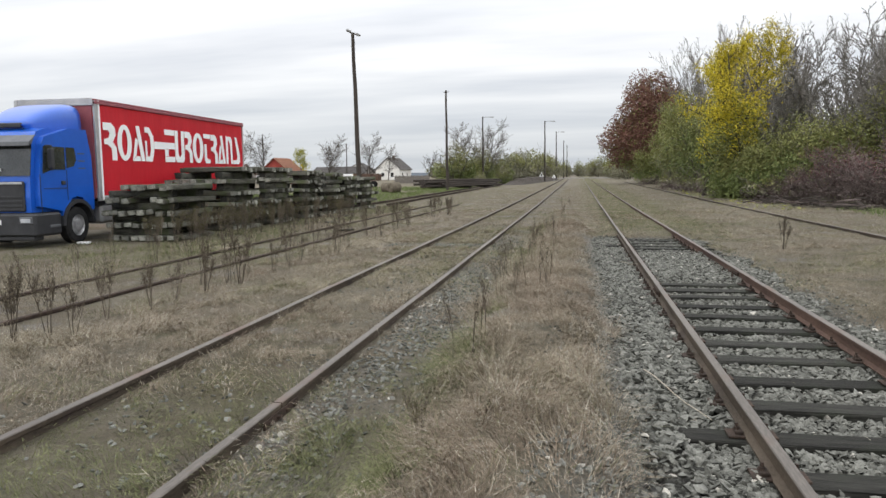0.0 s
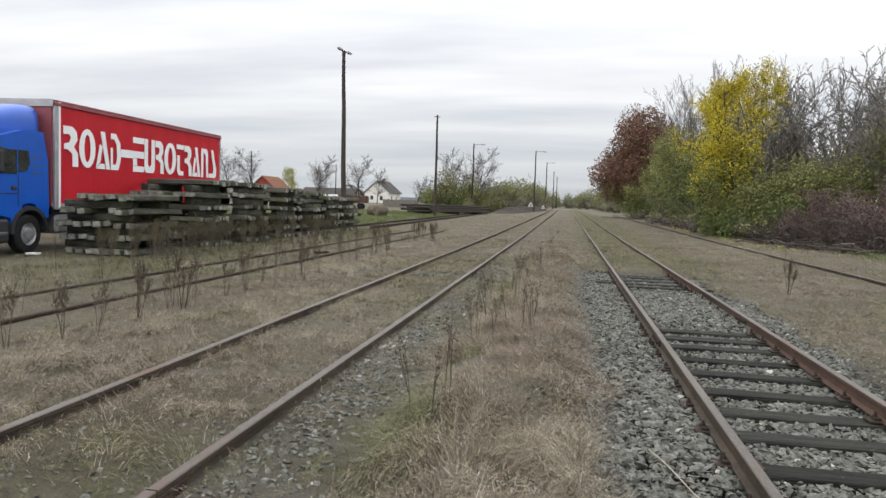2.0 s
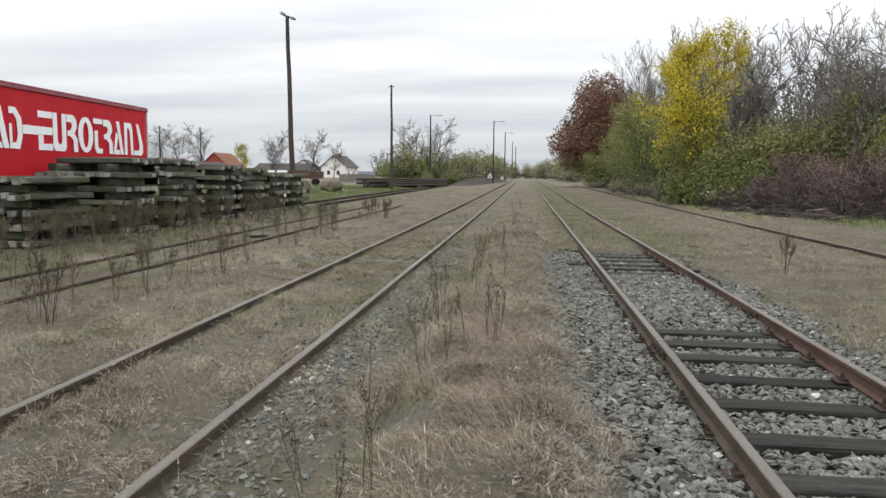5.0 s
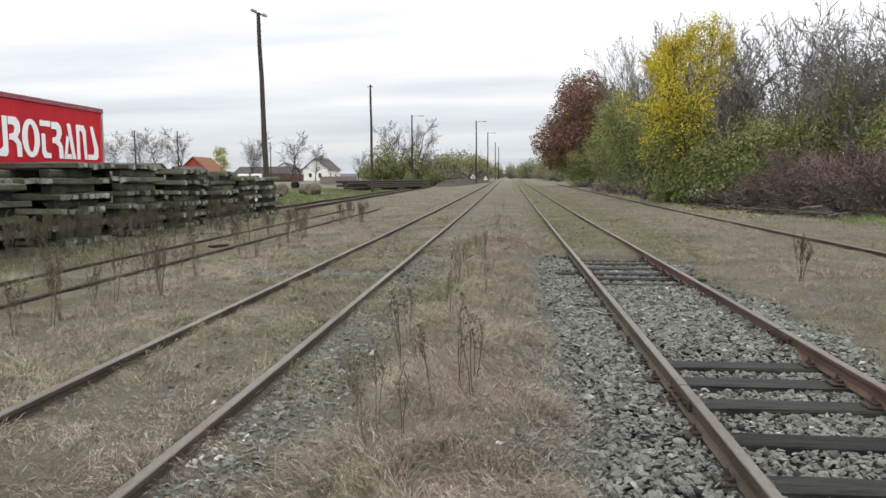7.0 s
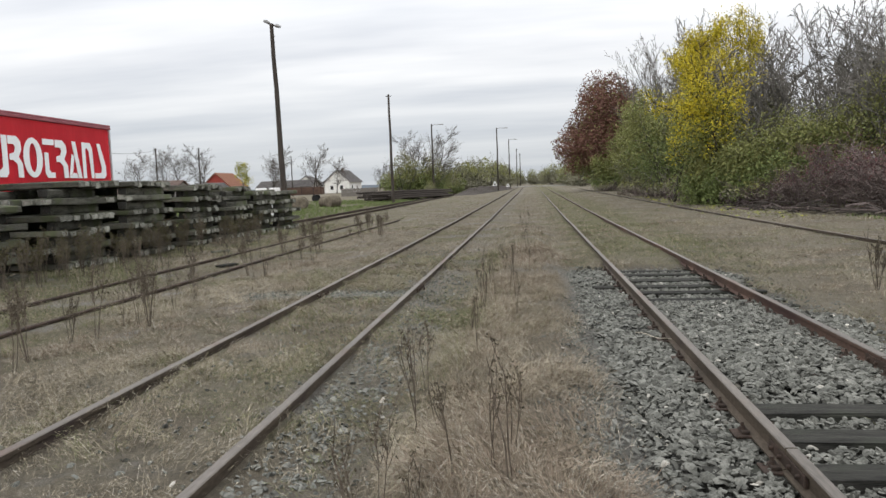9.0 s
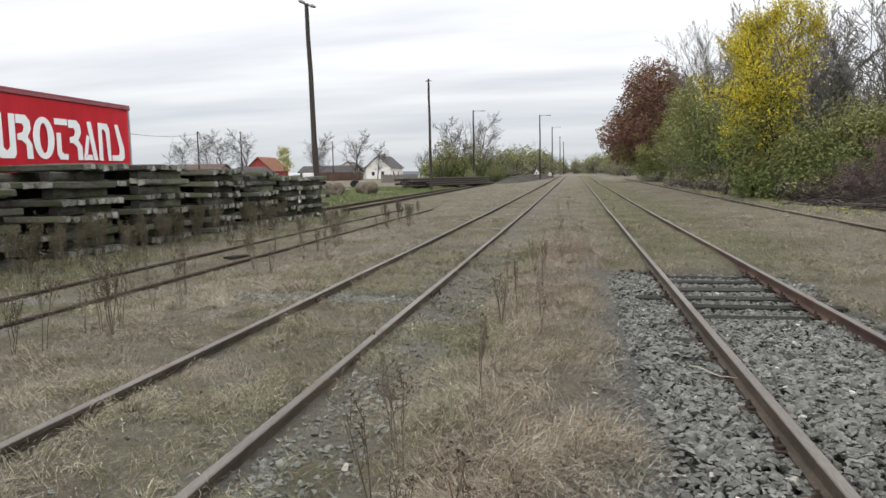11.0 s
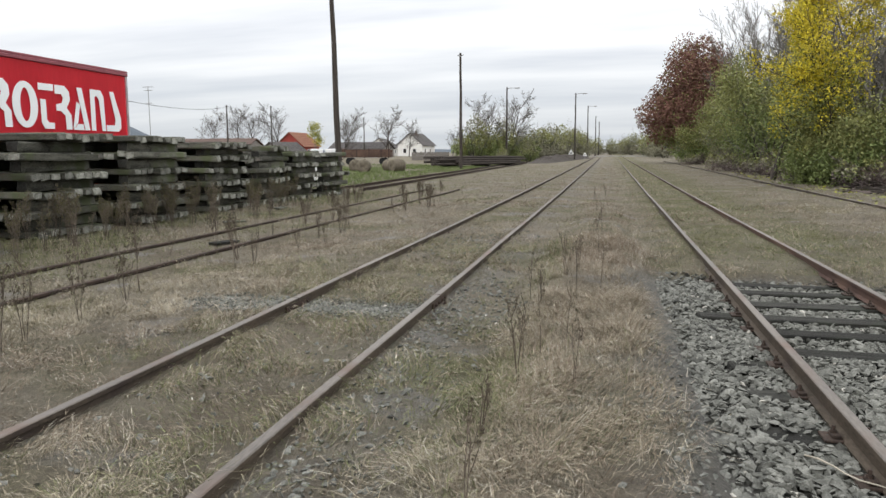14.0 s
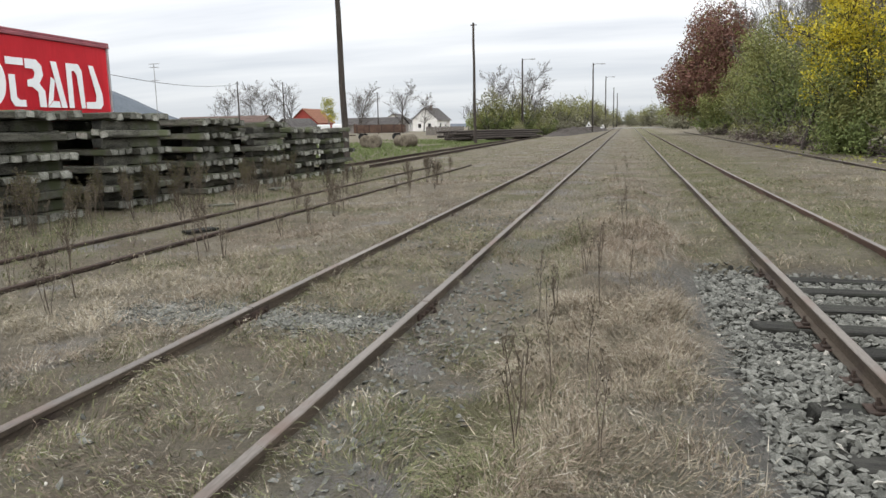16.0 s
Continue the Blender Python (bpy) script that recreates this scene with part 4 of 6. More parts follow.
# ---- poles and lamps ----
def utility_pole(x, y, h, lean, r, style, label):
    base = thing("utility_pole" if style != "arm" else "street_lamp", pose(x, y, 0), label, "utility pole" if style != "arm" else "street lamp", "poles along the line")
    top = Vector((lean, 0, h))
    bm = bmesh.new()
    pts = [top * (k / 6) + Vector((0.02 * math.sin(k * 2.1), 0, -0.3 if k == 0 else 0)) for k in range(7)]
    bm_tube(bm, pts, [r * (1 - 0.4 * k / 6) for k in range(7)], 10)
    part("pole", bm, POLE_WOOD, base)
    if style == "lamps":
        bm = bmesh.new()
        bm_tube(bm, [top + Vector((-0.3, 0, 0.1)), top + Vector((0, 0, -0.06)), top + Vector((0.32, 0, -0.14))], [0.05, 0.055, 0.05], 8)
        part("crossarm", bm, POLE_WOOD, base)
        for s, dz in ((-0.28, 0.13), (0.36, -0.16)):
            bm = bmesh.new()
            bm_tube(bm, [top + Vector((s - 0.18, 0, dz + 0.06)), top + Vector((s - 0.05, 0, dz + 0.03)), top + Vector((s + 0.18, 0, dz - 0.06))], [0.05, 0.11, 0.06], 8)
            part("lamp_head", bm, LAMP_GREY, base, "weathered grey lamp head")
        for k in range(4):
            box_part("insulator", top + Vector((0.06, -0.03, -0.75 - 0.35 * k)), top + Vector((0.15, 0.03, -0.67 - 0.35 * k)), LAMP_GREY, base, 0.01)
    elif style == "arm":
        bm = bmesh.new()
        bm_tube(bm, [top + Vector((0, 0, -0.25)), top + Vector((0.5, 0, -0.1)), top + Vector((1.3, 0, -0.12))], [0.045, 0.04, 0.035], 6)
        part("lamp_arm", bm, LAMP_GREY, base)
        box_part("lamp_head", top + Vector((1.2, -0.12, -0.2)), top + Vector((1.95, 0.12, -0.06)), LAMP_GREY, base, 0.03, "grey lamp head")
    else:
        bm = bmesh.new()
        bm_tube(bm, [top + Vector((-0.3, 0, -0.2)), top + Vector((0.3, 0, -0.2))], [0.04, 0.04], 6)
        part("crossarm", bm, POLE_WOOD, base)
    return base


utility_pole(-14.87, 48.9, 11.44, -0.25, 0.19, "lamps", "tall dark wooden pole with two lamp heads")
utility_pole(-14.25, 79.9, 10.9, -0.05, 0.16, "plain", "dark wooden pole with a small crossarm")
utility_pole(-16.06, 125, 11.4, 0, 0.17, "arm", "tall thin lamp post with one arm")
utility_pole(-6.27, 140.7, 11.5, 0, 0.16, "arm", "thin lamp post beside the far track")
utility_pole(-5.25, 179, 11.5, 0, 0.16, "arm", "distant lamp post beside the line")
utility_pole(-4.42, 228, 11.3, 0, 0.17, "plain", "distant wooden pole beside the line")
utility_pole(-3.9, 262, 11.0, 0, 0.18, "plain", "distant wooden pole beside the line")
utility_pole(-56, 111, 8.6, 0, 0.14, "plain", "wooden pole among village trees")
utility_pole(-61, 136, 10.0, 0, 0.15, "plain", "wooden pole among village trees")
utility_pole(-56.5, 175, 9.5, 0, 0.16, "plain", "wooden pole before the white house")
utility_pole(-51.5, 178, 9.0, 0, 0.16, "plain", "wooden pole before the white house")
utility_pole(-30, 160, 6.0, 0, 0.12, "plain", "thin far pole over the hedge")


def cable(points, sag):
    bm = bmesh.new()
    pts = []
    for a, b in zip(points, points[1:]):
        a, b = Vector(a), Vector(b)
        for k in range(13):
            t = k / 12
            pts.append(a.lerp(b, t) - Vector((0, 0, sag * 4 * t * (1 - t))))
    bm_tube(bm, pts, [0.022] * len(pts), 4)
    tagged(new("overhead_cable", mesh_of("overhead_cable", bm, BLACK_PLASTIC)), "thin dark overhead cable strung between poles", "cable")


cable([(-31.0, 48, 5.5), (-56, 111, 8.5), (-72, 160, 8.4)], 0.7)
utility_pole(-31, 48, 5.7, 0, 0.13, "plain", "wooden cable pole behind the truck")


def antenna_mast(x, y, h):
    base = thing("antenna_mast", pose(x, y, 0), "thin grey antenna mast above the roofs", "antenna")
    bm = bmesh.new()
    bm_tube(bm, [(0, 0, 0), (0, 0, h)], [0.045, 0.03], 6)
    part("mast", bm, LAMP_GREY, base)
    for z, w in ((h - 0.05, 0.45), (h - 0.35, 0.35), (h - 1.5, 0.3)):
        bm = bmesh.new()
        bm_tube(bm, [(-w, 0, z), (w, 0, z)], [0.03, 0.03], 5)
        for k in range(5):
            bm_tube(bm, [(-w + 0.5 * w * k, -0.2, z), (-w + 0.5 * w * k, 0.2, z)], [0.015, 0.015], 4)
        part("antenna", bm, LAMP_GREY, base)


antenna_mast(-41.6, 71, 7.7)


# ---- buildings ----
def house(name, x, y, w, d, eave, ridge, wall, roof, turn, label, openings, chimney=None):
    """A gabled house: the gable faces -y; ridge runs along y."""
    base = thing(name, pose(x, y, 0, 0, 0, turn), label, "house")
    bm = bmesh.new()
    bm_prism(bm, [(-w / 2, -0.2), (w / 2, -0.2), (w / 2, eave), (0, ridge - 0.12), (-w / 2, eave)], 1, 0, d)
    part("wall", bm, wall, base)
    for s in (-1, 1):
        bm = bmesh.new()
        over, k = 0.45, (ridge - eave) / (w / 2)
        bm_prism(bm, [(0, ridge), (s * (w / 2 + over), eave - k * over), (s * (w / 2 + over), eave - k * over + 0.16), (0, ridge + 0.18)], 1, -0.4, d + 0.4)
        r = part("roof", bm, roof, base)
        for row in range(1, 7):
            t = row / 7
            bm = bmesh.new()
            px, pz = s * t * (w / 2 + over), ridge + 0.18 - t * (ridge - eave + k * over)
            bm_box(bm, (px - 0.06, -0.4, pz - 0.02), (px + 0.06, d + 0.4, pz + 0.05), 0)
            part("tile_course", bm, roof, r)
    for side, a, z, ow, oh, kind in openings:
        def place(u, v, t):
            return (a + u, -t, v) if side == "front" else (w / 2 + t, a + u, v)
        for nm, g, t0, t1, mat in (("frame", 0.09, -0.02, 0.03, WHITE_VINYL), ("pane" if kind == "window" else "leaf", 0.0, 0.0, 0.045, PANE if kind == "window" else FENCE_WOOD)):
            p, q = place(-ow / 2 - g, z - g, t0), place(ow / 2 + g, z + oh + g, t1)
            lo, hi = [min(i, j) for i, j in zip(p, q)], [max(i, j) for i, j in zip(p, q)]
            if nm == "frame":
                holder = box_part(kind, lo, hi, mat, base, 0.0)
            else:
                box_part(nm, lo, hi, mat, holder, 0.0)
    if chimney:
        cx, cy = chimney
        box_part("chimney", (cx - 0.3, cy - 0.3, eave), (cx + 0.3, cy + 0.3, ridge + 0.9), ROOF_BROWN, base, 0.02)
    return base


house("white_house", -61.6, 234, 8.2, 13, 3.6, 7.1, PLASTER, ROOF_GREY, -4, "white gabled house with a dark grey roof", [("front", -1.7, 1.0, 1.0, 1.3, "window"), ("front", 1.5, 0.9, 1.0, 1.4, "window"), ("side", 3, 1.0, 1.1, 1.3, "window"), ("side", 8, 0.1, 1.1, 2.1, "door")], (0.8, 4))
house("small_white_house", -73, 238, 9.5, 11, 2.8, 5.6, PLASTER, ROOF_GREY, 6, "low white house with a grey roof behind bare trees", [("front", 0, 1.0, 1.2, 1.2, "window"), ("side", 3, 1.0, 1.2, 1.2, "window")])
house("red_house", -81.3, 188, 7.4, 12, 3.2, 6.5, PLASTER_RED, ROOF_ORANGE, 2, "red-walled house with an orange tiled roof", [("front", -1.2, 1.0, 0.9, 1.2, "window"), ("side", 4, 1.0, 1.1, 1.2, "window")])
house("shed_house", -74.5, 163, 5.5, 8, 2.0, 3.7, PLASTER_GREY, ROOF_GREY, -20, "small grey outbuilding with a grey roof", [("front", 0, 0.8, 1.0, 1.0, "window")])
house("long_shed", -72.5, 152, 9, 20, 2.3, 4.3, PLASTER_GREY, ROOF_BROWN, 90, "long low shed with a brown tiled roof", [("front", 0, 0.5, 1.6, 1.7, "door"), ("side", 5, 1.0, 1.1, 0.8, "window")])
house("low_barn", -57, 196, 6, 16, 2.4, 3.9, PLASTER_GREY, ROOF_GREY, 80, "low grey barn with a dark roof", [("side", 5, 0.8, 1.1, 1.0, "window")])


def board_fence(x0, x1, y, h):
    base = thing("board_fence", pose(x0, y, 0), "grey weathered board fence before village gardens", "fence")
    n = 26
    w = (x1 - x0) / n
    for k in range(n):
        box_part("board", (k * w, 0, 0.0), (k * w + w * 0.94, 0.04, h + 0.08 * math.sin(k * 2.3)), FENCE_WOOD, base, 0.006)
    for z in (0.4, h - 0.4):
        box_part("rail", (0, 0.045, z), (x1 - x0, 0.1, z + 0.09), FENCE_WOOD, base, 0.006)


board_fence(-35.5, -28.5, 140, 1.5)


# ---- yard things ----
def hay_bale(x, y, r, w, turn):
    base = thing("hay_bale", pose(x, y, 0, 0, 0, turn), "grey weathered round hay bale on green grass", "hay bale", "round hay bales")
    rng = random.Random(int(x * 10))
    bm = bmesh.new()
    n = 22
    prof = [(0.02, -w / 2), (0.55 * r, -w / 2 - 0.03), (0.94 * r, -w / 2 + 0.02), (r, -w / 2 + 0.1), (r * 1.01, 0), (r, w / 2 - 0.1), (0.94 * r, w / 2 - 0.02), (0.5 * r, w / 2 + 0.03), (0.02, w / 2)]
    rings = [[bm.verts.new((a * math.cos(2 * math.pi * k / n) * rng.uniform(0.97, 1.03), b + rng.uniform(-0.02, 0.02), r * 0.96 + a * math.sin(2 * math.pi * k / n) * rng.uniform(0.95, 1.02))) for k in range(n)] for a, b in prof]
    for a, b in zip(rings, rings[1:]):
        for k in range(n):
            bm.faces.new((a[k], a[(k + 1) % n], b[(k + 1) % n], b[k]))
    bmesh.ops.recalc_face_normals(bm, faces=bm.faces[:])
    part("bale", bm, HAYBALE, base)
    for b in (-0.25, 0.05, 0.32):
        bm = bmesh.new()
        bm_ring(bm, 0, r * 0.96, r * 1.022, r * 1.022, 0.02, 0.02, b, b + 0.025, 22)
        part("twine", bm, STALK, base)


for bx, by, br, bt in ((-20.4, 69.2, 0.55, 10), (-18.3, 71.9, 0.55, -35), (-19.2, 72.9, 0.52, 60), (-22.0, 71.5, 0.54, 20)):
    hay_bale(bx, by, br, 1.2, bt)


def farm_wagon(x, y, turn):
    base = thing("farm_wagon", pose(x, y, 0, 0, 0, turn), "rusty red flat farm wagon with low sides", "wagon")
    box_part("bed", (-3.2, -1.1, 0.95), (3.2, 1.1, 1.1), RUST_RED, base, 0.02)
    for lo, hi in (((-3.2, -1.14, 1.1), (3.2, -1.08, 1.95)), ((-3.2, 1.08, 1.1), (3.2, 1.14, 1.9)), ((-3.2, -1.07, 1.1), (-3.14, 1.07, 2.1)), ((3.14, -1.07, 1.1), (3.2, 1.07, 1.6))):
        box_part("side_board", lo, hi, RUST_RED, base, 0.01)
    for px in (-2.8, -1.2, 0.4, 2.0, 3.0):
        box_part("stake", (px, -1.2, 0.95), (px + 0.1, -1.15, 2.0), DARK_IRON, base, 0.008)
    for px in (-2.2, 2.2):
        for py in (-1.05, 0.85):
            bm = bmesh.new()
            bm_tube(bm, [(px, py, 0.45), (px, py + 0.2, 0.45)], [0.45, 0.45], 18)
            part("wheel", bm, TYRE, base)
        box_part("axle", (px - 0.06, -0.85, 0.4), (px + 0.06, 0.85, 0.5), DARK_IRON, base, 0.01)
    box_part("drawbar", (-5.0, -0.06, 0.6), (-3.2, 0.06, 0.72), DARK_IRON, base, 0.01)


farm_wagon(-31.5, 103, 8)


def timber_pile(x, y, turn):
    base = thing("timber_pile", pose(x, y, 0, 0, 0, turn), "long dark poles and rails laid in a low pile", "timber pile")
    rng = random.Random(8)
    for s in (-5.5, 0, 5.5):
        box_part("bearer", (s - 0.12, -1.3, 0), (s + 0.12, 1.3, 0.22), TIE, base, 0.02)
    for row in range(4):
        n = 8 - row
        for k in range(n):
            bm = bmesh.new()
            l = rng.uniform(6.2, 9.0)
            off = rng.uniform(-1.2, 1.2)
            yy, zz = (k - n / 2 + 0.5) * 0.3, 0.34 + row * 0.235
            bm_tube(bm, [(off - l, yy, zz), (off, yy + rng.uniform(-0.05, 0.05), zz + 0.01), (off + l, yy, zz - (0.05 if row else 0))], [0.125, 0.12, 0.105], 8)
            part("log", bm, POLE_WOOD, base)


timber_pile(-14.6, 93, 66)


def warning_sign(x, y, size, h):
    base = thing("warning_sign", pose(x, y, 0), "small white triangular sign on a short post", "sign", "triangular trackside signs")
    bm = bmesh.new()
    bm_tube(bm, [(0, 0.03, 0), (0, 0.03, h)], [0.04, 0.04], 6)
    part("post", bm, LAMP_GREY, base)
    bm = bmesh.new()
    bm_prism(bm, [(-size / 2, h), (size / 2, h), (0, h + size * 0.9)], 1, -0.03, 0)
    part("plate", bm, WHITE_VINYL, base)
    bm = bmesh.new()
    bm_prism(bm, [(-size / 5, h + 0.14), (size / 5, h + 0.14), (0, h + size * 0.5)], 1, -0.04, -0.031)
    part("inner_triangle", bm, BLACK_PLASTIC, base)


def soil_bank():
    """A long low heap of dark soil and brush beside the far track."""
    rng = np.random.default_rng(17)
    n, m = 60, 9
    v = []
    for i in range(n):
        t = i / (n - 1)
        cx, cy = -10.2 + 4.6 * t, 110 + 62 * t
        hh = (0.75 + 0.4 * rng.random()) * min(1, 6 * t, 6 * (1 - t))
        for j in range(m):
            u = j / (m - 1) * 2 - 1
            v.append((cx + 1.9 * u, cy + rng.uniform(-0.3, 0.3), -0.05 + float(rise(cy)) + hh * (1 - u * u) * rng.uniform(0.75, 1.1)))
    f = [(i * m + j, i * m + j + 1, (i + 1) * m + j + 1, (i + 1) * m + j) for i in range(n - 1) for j in range(m - 1)]
    tagged(new("soil_bank", raw_mesh("soil_bank", v, f, [BARK_DARK])), "long low bank of dark soil and brush", "soil bank")


soil_bank()
bm_road = bmesh.new()
bm_box(bm_road, (-14, 206, 0.35), (9, 211, 0.66), 0.05)
tagged(new("road", mesh_of("road", bm_road, CONCRETE)), "pale gravel road crossing the far tracks", "road", kind="structure")
warning_sign(-6.9, 141, 1.0, 1.0)
warning_sign(-4.7, 146, 0.75, 0.7)


def white_crate(x, y, w, turn):
    base = thing("plastic_crate", pose(x, y, 0, 0, 0, turn) @ Matrix.Diagonal((1.3, 1.0, 1.14, 1.0)), "white crate standing behind the sleeper stacks", "crate")
    box_part("body", (-w / 2, -0.5, 0), (w / 2, 0.5, 1.1), SHEET_WHITE, base, 0.03)
    for k in range(4):
        box_part("rib", (-w / 2 - 0.03, -0.53, 0.15 + 0.26 * k), (w / 2 + 0.03, -0.503, 0.21 + 0.26 * k), SHEET_WHITE, base, 0.005)
    box_part("lid", (-w / 2 - 0.05, -0.55, 1.102), (w / 2 + 0.05, 0.55, 1.7), SHEET_WHITE, base, 0.04)


white_crate(-17.95, 53.2, 0.45, 20)
white_crate(-17.25, 53.8, 0.45, 20)


# ---- trees and bushes ----
def grow(rng, stems, h, levels, spread, lift, wig, kids, trunk_r, bare_base=0.25, stem_lean=0.15, ratio=0.5, least=0.011):
    """Branching limbs. Returns segments (points, radii, level)."""
    segs = []

    def limb(p, d, length, r, level):
        k = (6, 5, 3, 2, 2)[level]
        pts, rad = [p], [r]
        q = d
        for i in range(k):
            q = q + Vector((rng.gauss(0, wig), rng.gauss(0, wig), rng.gauss(0, wig) + lift * (0.3 if level else 0.1)))
            q.normalize()
            p = p + q * (length / k)
            pts.append(p)
            rad.append(max(least, r * (1 - 0.85 * (i + 1) / k)))
        segs.append((pts, rad, level))
        if level >= levels:
            return
        n = kids[min(level, len(kids) - 1)]
        for j in range(n):
            t = (bare_base if level == 0 else 0.2) + (1 - (bare_base if level == 0 else 0.2)) * (j + rng.random()) / n
            i = min(k - 1, int(t * k))
            f = t * k - i
            at = pts[i].lerp(pts[i + 1], min(1, f))
            ax = (pts[i + 1] - pts[i]).normalized()
            side = Vector((rng.gauss(0, 1), rng.gauss(0, 1), rng.gauss(0, 0.35)))
            side = (side - ax * side.dot(ax)).normalized()
            ang = spread * rng.uniform(0.7, 1.25)
            nd = ax * math.cos(ang) + side * math.sin(ang)
            limb(at, nd, length * ratio * rng.uniform(0.7, 1.2) * (1.15 - 0.55 * t if level == 0 else 1.0), max(0.008, rad[i] * 0.6), level + 1)
    for s in range(stems):
        a = rng.uniform(0, 6.28)
        lean = stem_lean * rng.uniform(0.3, 1.2)
        o = Vector((math.cos(a), math.sin(a), 0)) * (0.0 if stems == 1 else rng.uniform(0.05, 0.09) * h)
        limb(o + Vector((0, 0, -0.15)), Vector((math.cos(a) * lean, math.sin(a) * lean, 1)).normalized(), h * (0.92 if stems == 1 else rng.uniform(0.6, 0.95)), trunk_r, 0)
    return segs


def tube_arrays(segs, sides):
    V, F, base = [], [], 0
    ang = np.arange(sides) * 2 * np.pi / sides
    ca, sa = np.cos(ang), np.sin(ang)
    for pts, rad, _ in segs:
        P = np.array([tuple(p) for p in pts])
        d = P[-1] - P[0]
        d = d / (np.linalg.norm(d) + 1e-9)
        u = np.cross(d, (0, 1, 0) if abs(d[1]) < 0.9 else (1, 0, 0))
        u /= np.linalg.norm(u)
        w = np.cross(d, u)
        R = np.array(rad)[:, None, None]
        ring = P[:, None, :] + R * (ca[None, :, None] * u + sa[None, :, None] * w)
        V.append(ring.reshape(-1, 3))
        n = len(P)
        i = (np.arange(n - 1)[:, None] * sides + np.arange(sides)[None]).ravel()
        j = (np.arange(n - 1)[:, None] * sides + (np.arange(sides)[None] + 1) % sides).ravel()
        F.append(np.stack([i, j, j + sides, i + sides], -1) + base)
        base += n * sides
    return np.concatenate(V), np.concatenate(F)


def dome_points(nrng, domes, count):
    """Points in clumps through the outer part of ellipsoids (dx, dy, z, radius, half height)."""
    share = np.array([d[3] ** 2 * d[4] for d in domes])
    out = []
    for (dx, dy, z, r, hh), s in zip(domes, share / share.sum()):
        k = int(count * s * 3.2) + 10
        d = nrng.normal(0, 1, (k, 3))
        d /= np.linalg.norm(d, axis=1)[:, None]
        rad = nrng.random(k) ** 0.42
        edge = 0.78 + 0.34 * value_noise(np.arctan2(d[:, 1], d[:, 0]) * 2.2 + dx, d[:, 2] * 2.6 + z, 0.6, 5)
        p = d * (rad * edge)[:, None] * np.array([r, r, hh]) + np.array([dx, dy, z])
        clump = value_noise(p[:, 0] * 1.0 + p[:, 2] * 0.63, p[:, 1] + p[:, 2] * 0.81, 0.16 * r + 0.25, 6) * 0.6 + value_noise(p[:, 0] - p[:, 2], p[:, 1] - p[:, 2] * 0.4, 0.3 * r, 7) * 0.4
        p = p[nrng.random(k) < step(clump, 0.22 if r > 3 else 0.36, 0.55)]
        out.append(p[:int(count * s)])
    return np.concatenate(out)


def leaf_arrays(nrng, segs, levels, count, size, scatter, droop=0.3, zmin=0.0, domes=()):
    """Leaves scattered round the outer twigs, in clumps: kinked quads."""
    twigs = [s for s in segs if s[2] >= levels]
    pts = np.array([tuple(p) for s in twigs for p in s[0][1:]])
    if zmin:
        pts = pts[pts[:, 2] > zmin]
    if domes:
        c = dome_points(nrng, domes, count)
        count = len(c)
    else:
        pick = nrng.integers(0, len(pts), count)
        c = pts[pick] + nrng.normal(0, scatter, (count, 3))
    c[:, 2] = np.maximum(c[:, 2], 0.05)
    a = nrng.normal(0, 1, (count, 3))
    a[:, 2] -= droop
    a /= np.linalg.norm(a, axis=1)[:, None]
    b = np.cross(a, nrng.normal(0, 1, (count, 3)))
    b /= np.linalg.norm(b, axis=1)[:, None] + 1e-9
    s = (size * nrng.uniform(0.55, 1.3, count))[:, None]
    nrm = np.cross(a, b)
    v = np.stack([c - a * s * 0.6, c + b * s * 0.36 + nrm * s * 0.1, c + a * s * 0.6, c - b * s * 0.36 + nrm * s * 0.1], 1).reshape(-1, 3)
    i = np.arange(count) * 4
    f = np.stack([i, i + 1, i + 2, i + 3], -1)
    return v, f, c


def tree(name, label, category, x, y, h, seed, stems=1, levels=3, spread=0.75, lift=0.25, wig=0.12, kids=(9, 6, 5), trunk_r=0.16, leaves=0, size=0.2, scatter=0.3, mats=(), bark=None, twig=None, bare_base=0.25, stem_lean=0.15, ratio=0.5, leaf_level=2, split=None, group="", zmin=0.0, domes=(), least=0.011):
    rng, nrng = random.Random(seed), np.random.default_rng(seed)
    segs = grow(rng, stems, h, levels, spread, lift, wig, kids, trunk_r, bare_base, stem_lean, ratio, least)
    base = thing(name, pose(x, y, 0, 0, 0, 0 if domes else rng.uniform(0, 360)), label, category, group)
    for s in segs:
        if s[2] == 0 or (s[2] == 1 and stems == 1):
            v, f = tube_arrays([s], 7 if s[2] == 0 else 5)
            part("limb" if s[2] else "trunk", raw_mesh("limb", v, f, [bark or BARK], smooth=True), None, base)
    v, f = tube_arrays([s for s in segs if s[2] >= (2 if stems == 1 else 1)], 3)
    tagged(part("branchwork", raw_mesh("branchwork", v, f, [twig or TWIG]), None, base), kind="stuff")
    if leaves:
        v, f, c = leaf_arrays(nrng, segs, leaf_level, leaves, size, scatter, zmin=zmin, domes=domes)
        k = len(mats)
        if k > 1:
            t = c[:, 2] / h + 0.45 * (value_noise(c[:, 0] + 7 * seed, c[:, 1] + c[:, 2], 1.3, seed) - 0.5) + nrng.normal(0, 0.1, len(c))
            cuts = split or [(i + 1) / k for i in range(k - 1)]
            idx = np.clip(np.digitize(t, cuts) - (nrng.random(len(c)) < 0.09), 0, k - 1)
        else:
            idx = np.zeros(len(c), int)
        tagged(part("crown", raw_mesh("crown", v, f, mats, idx), None, base), kind="stuff")
    return base


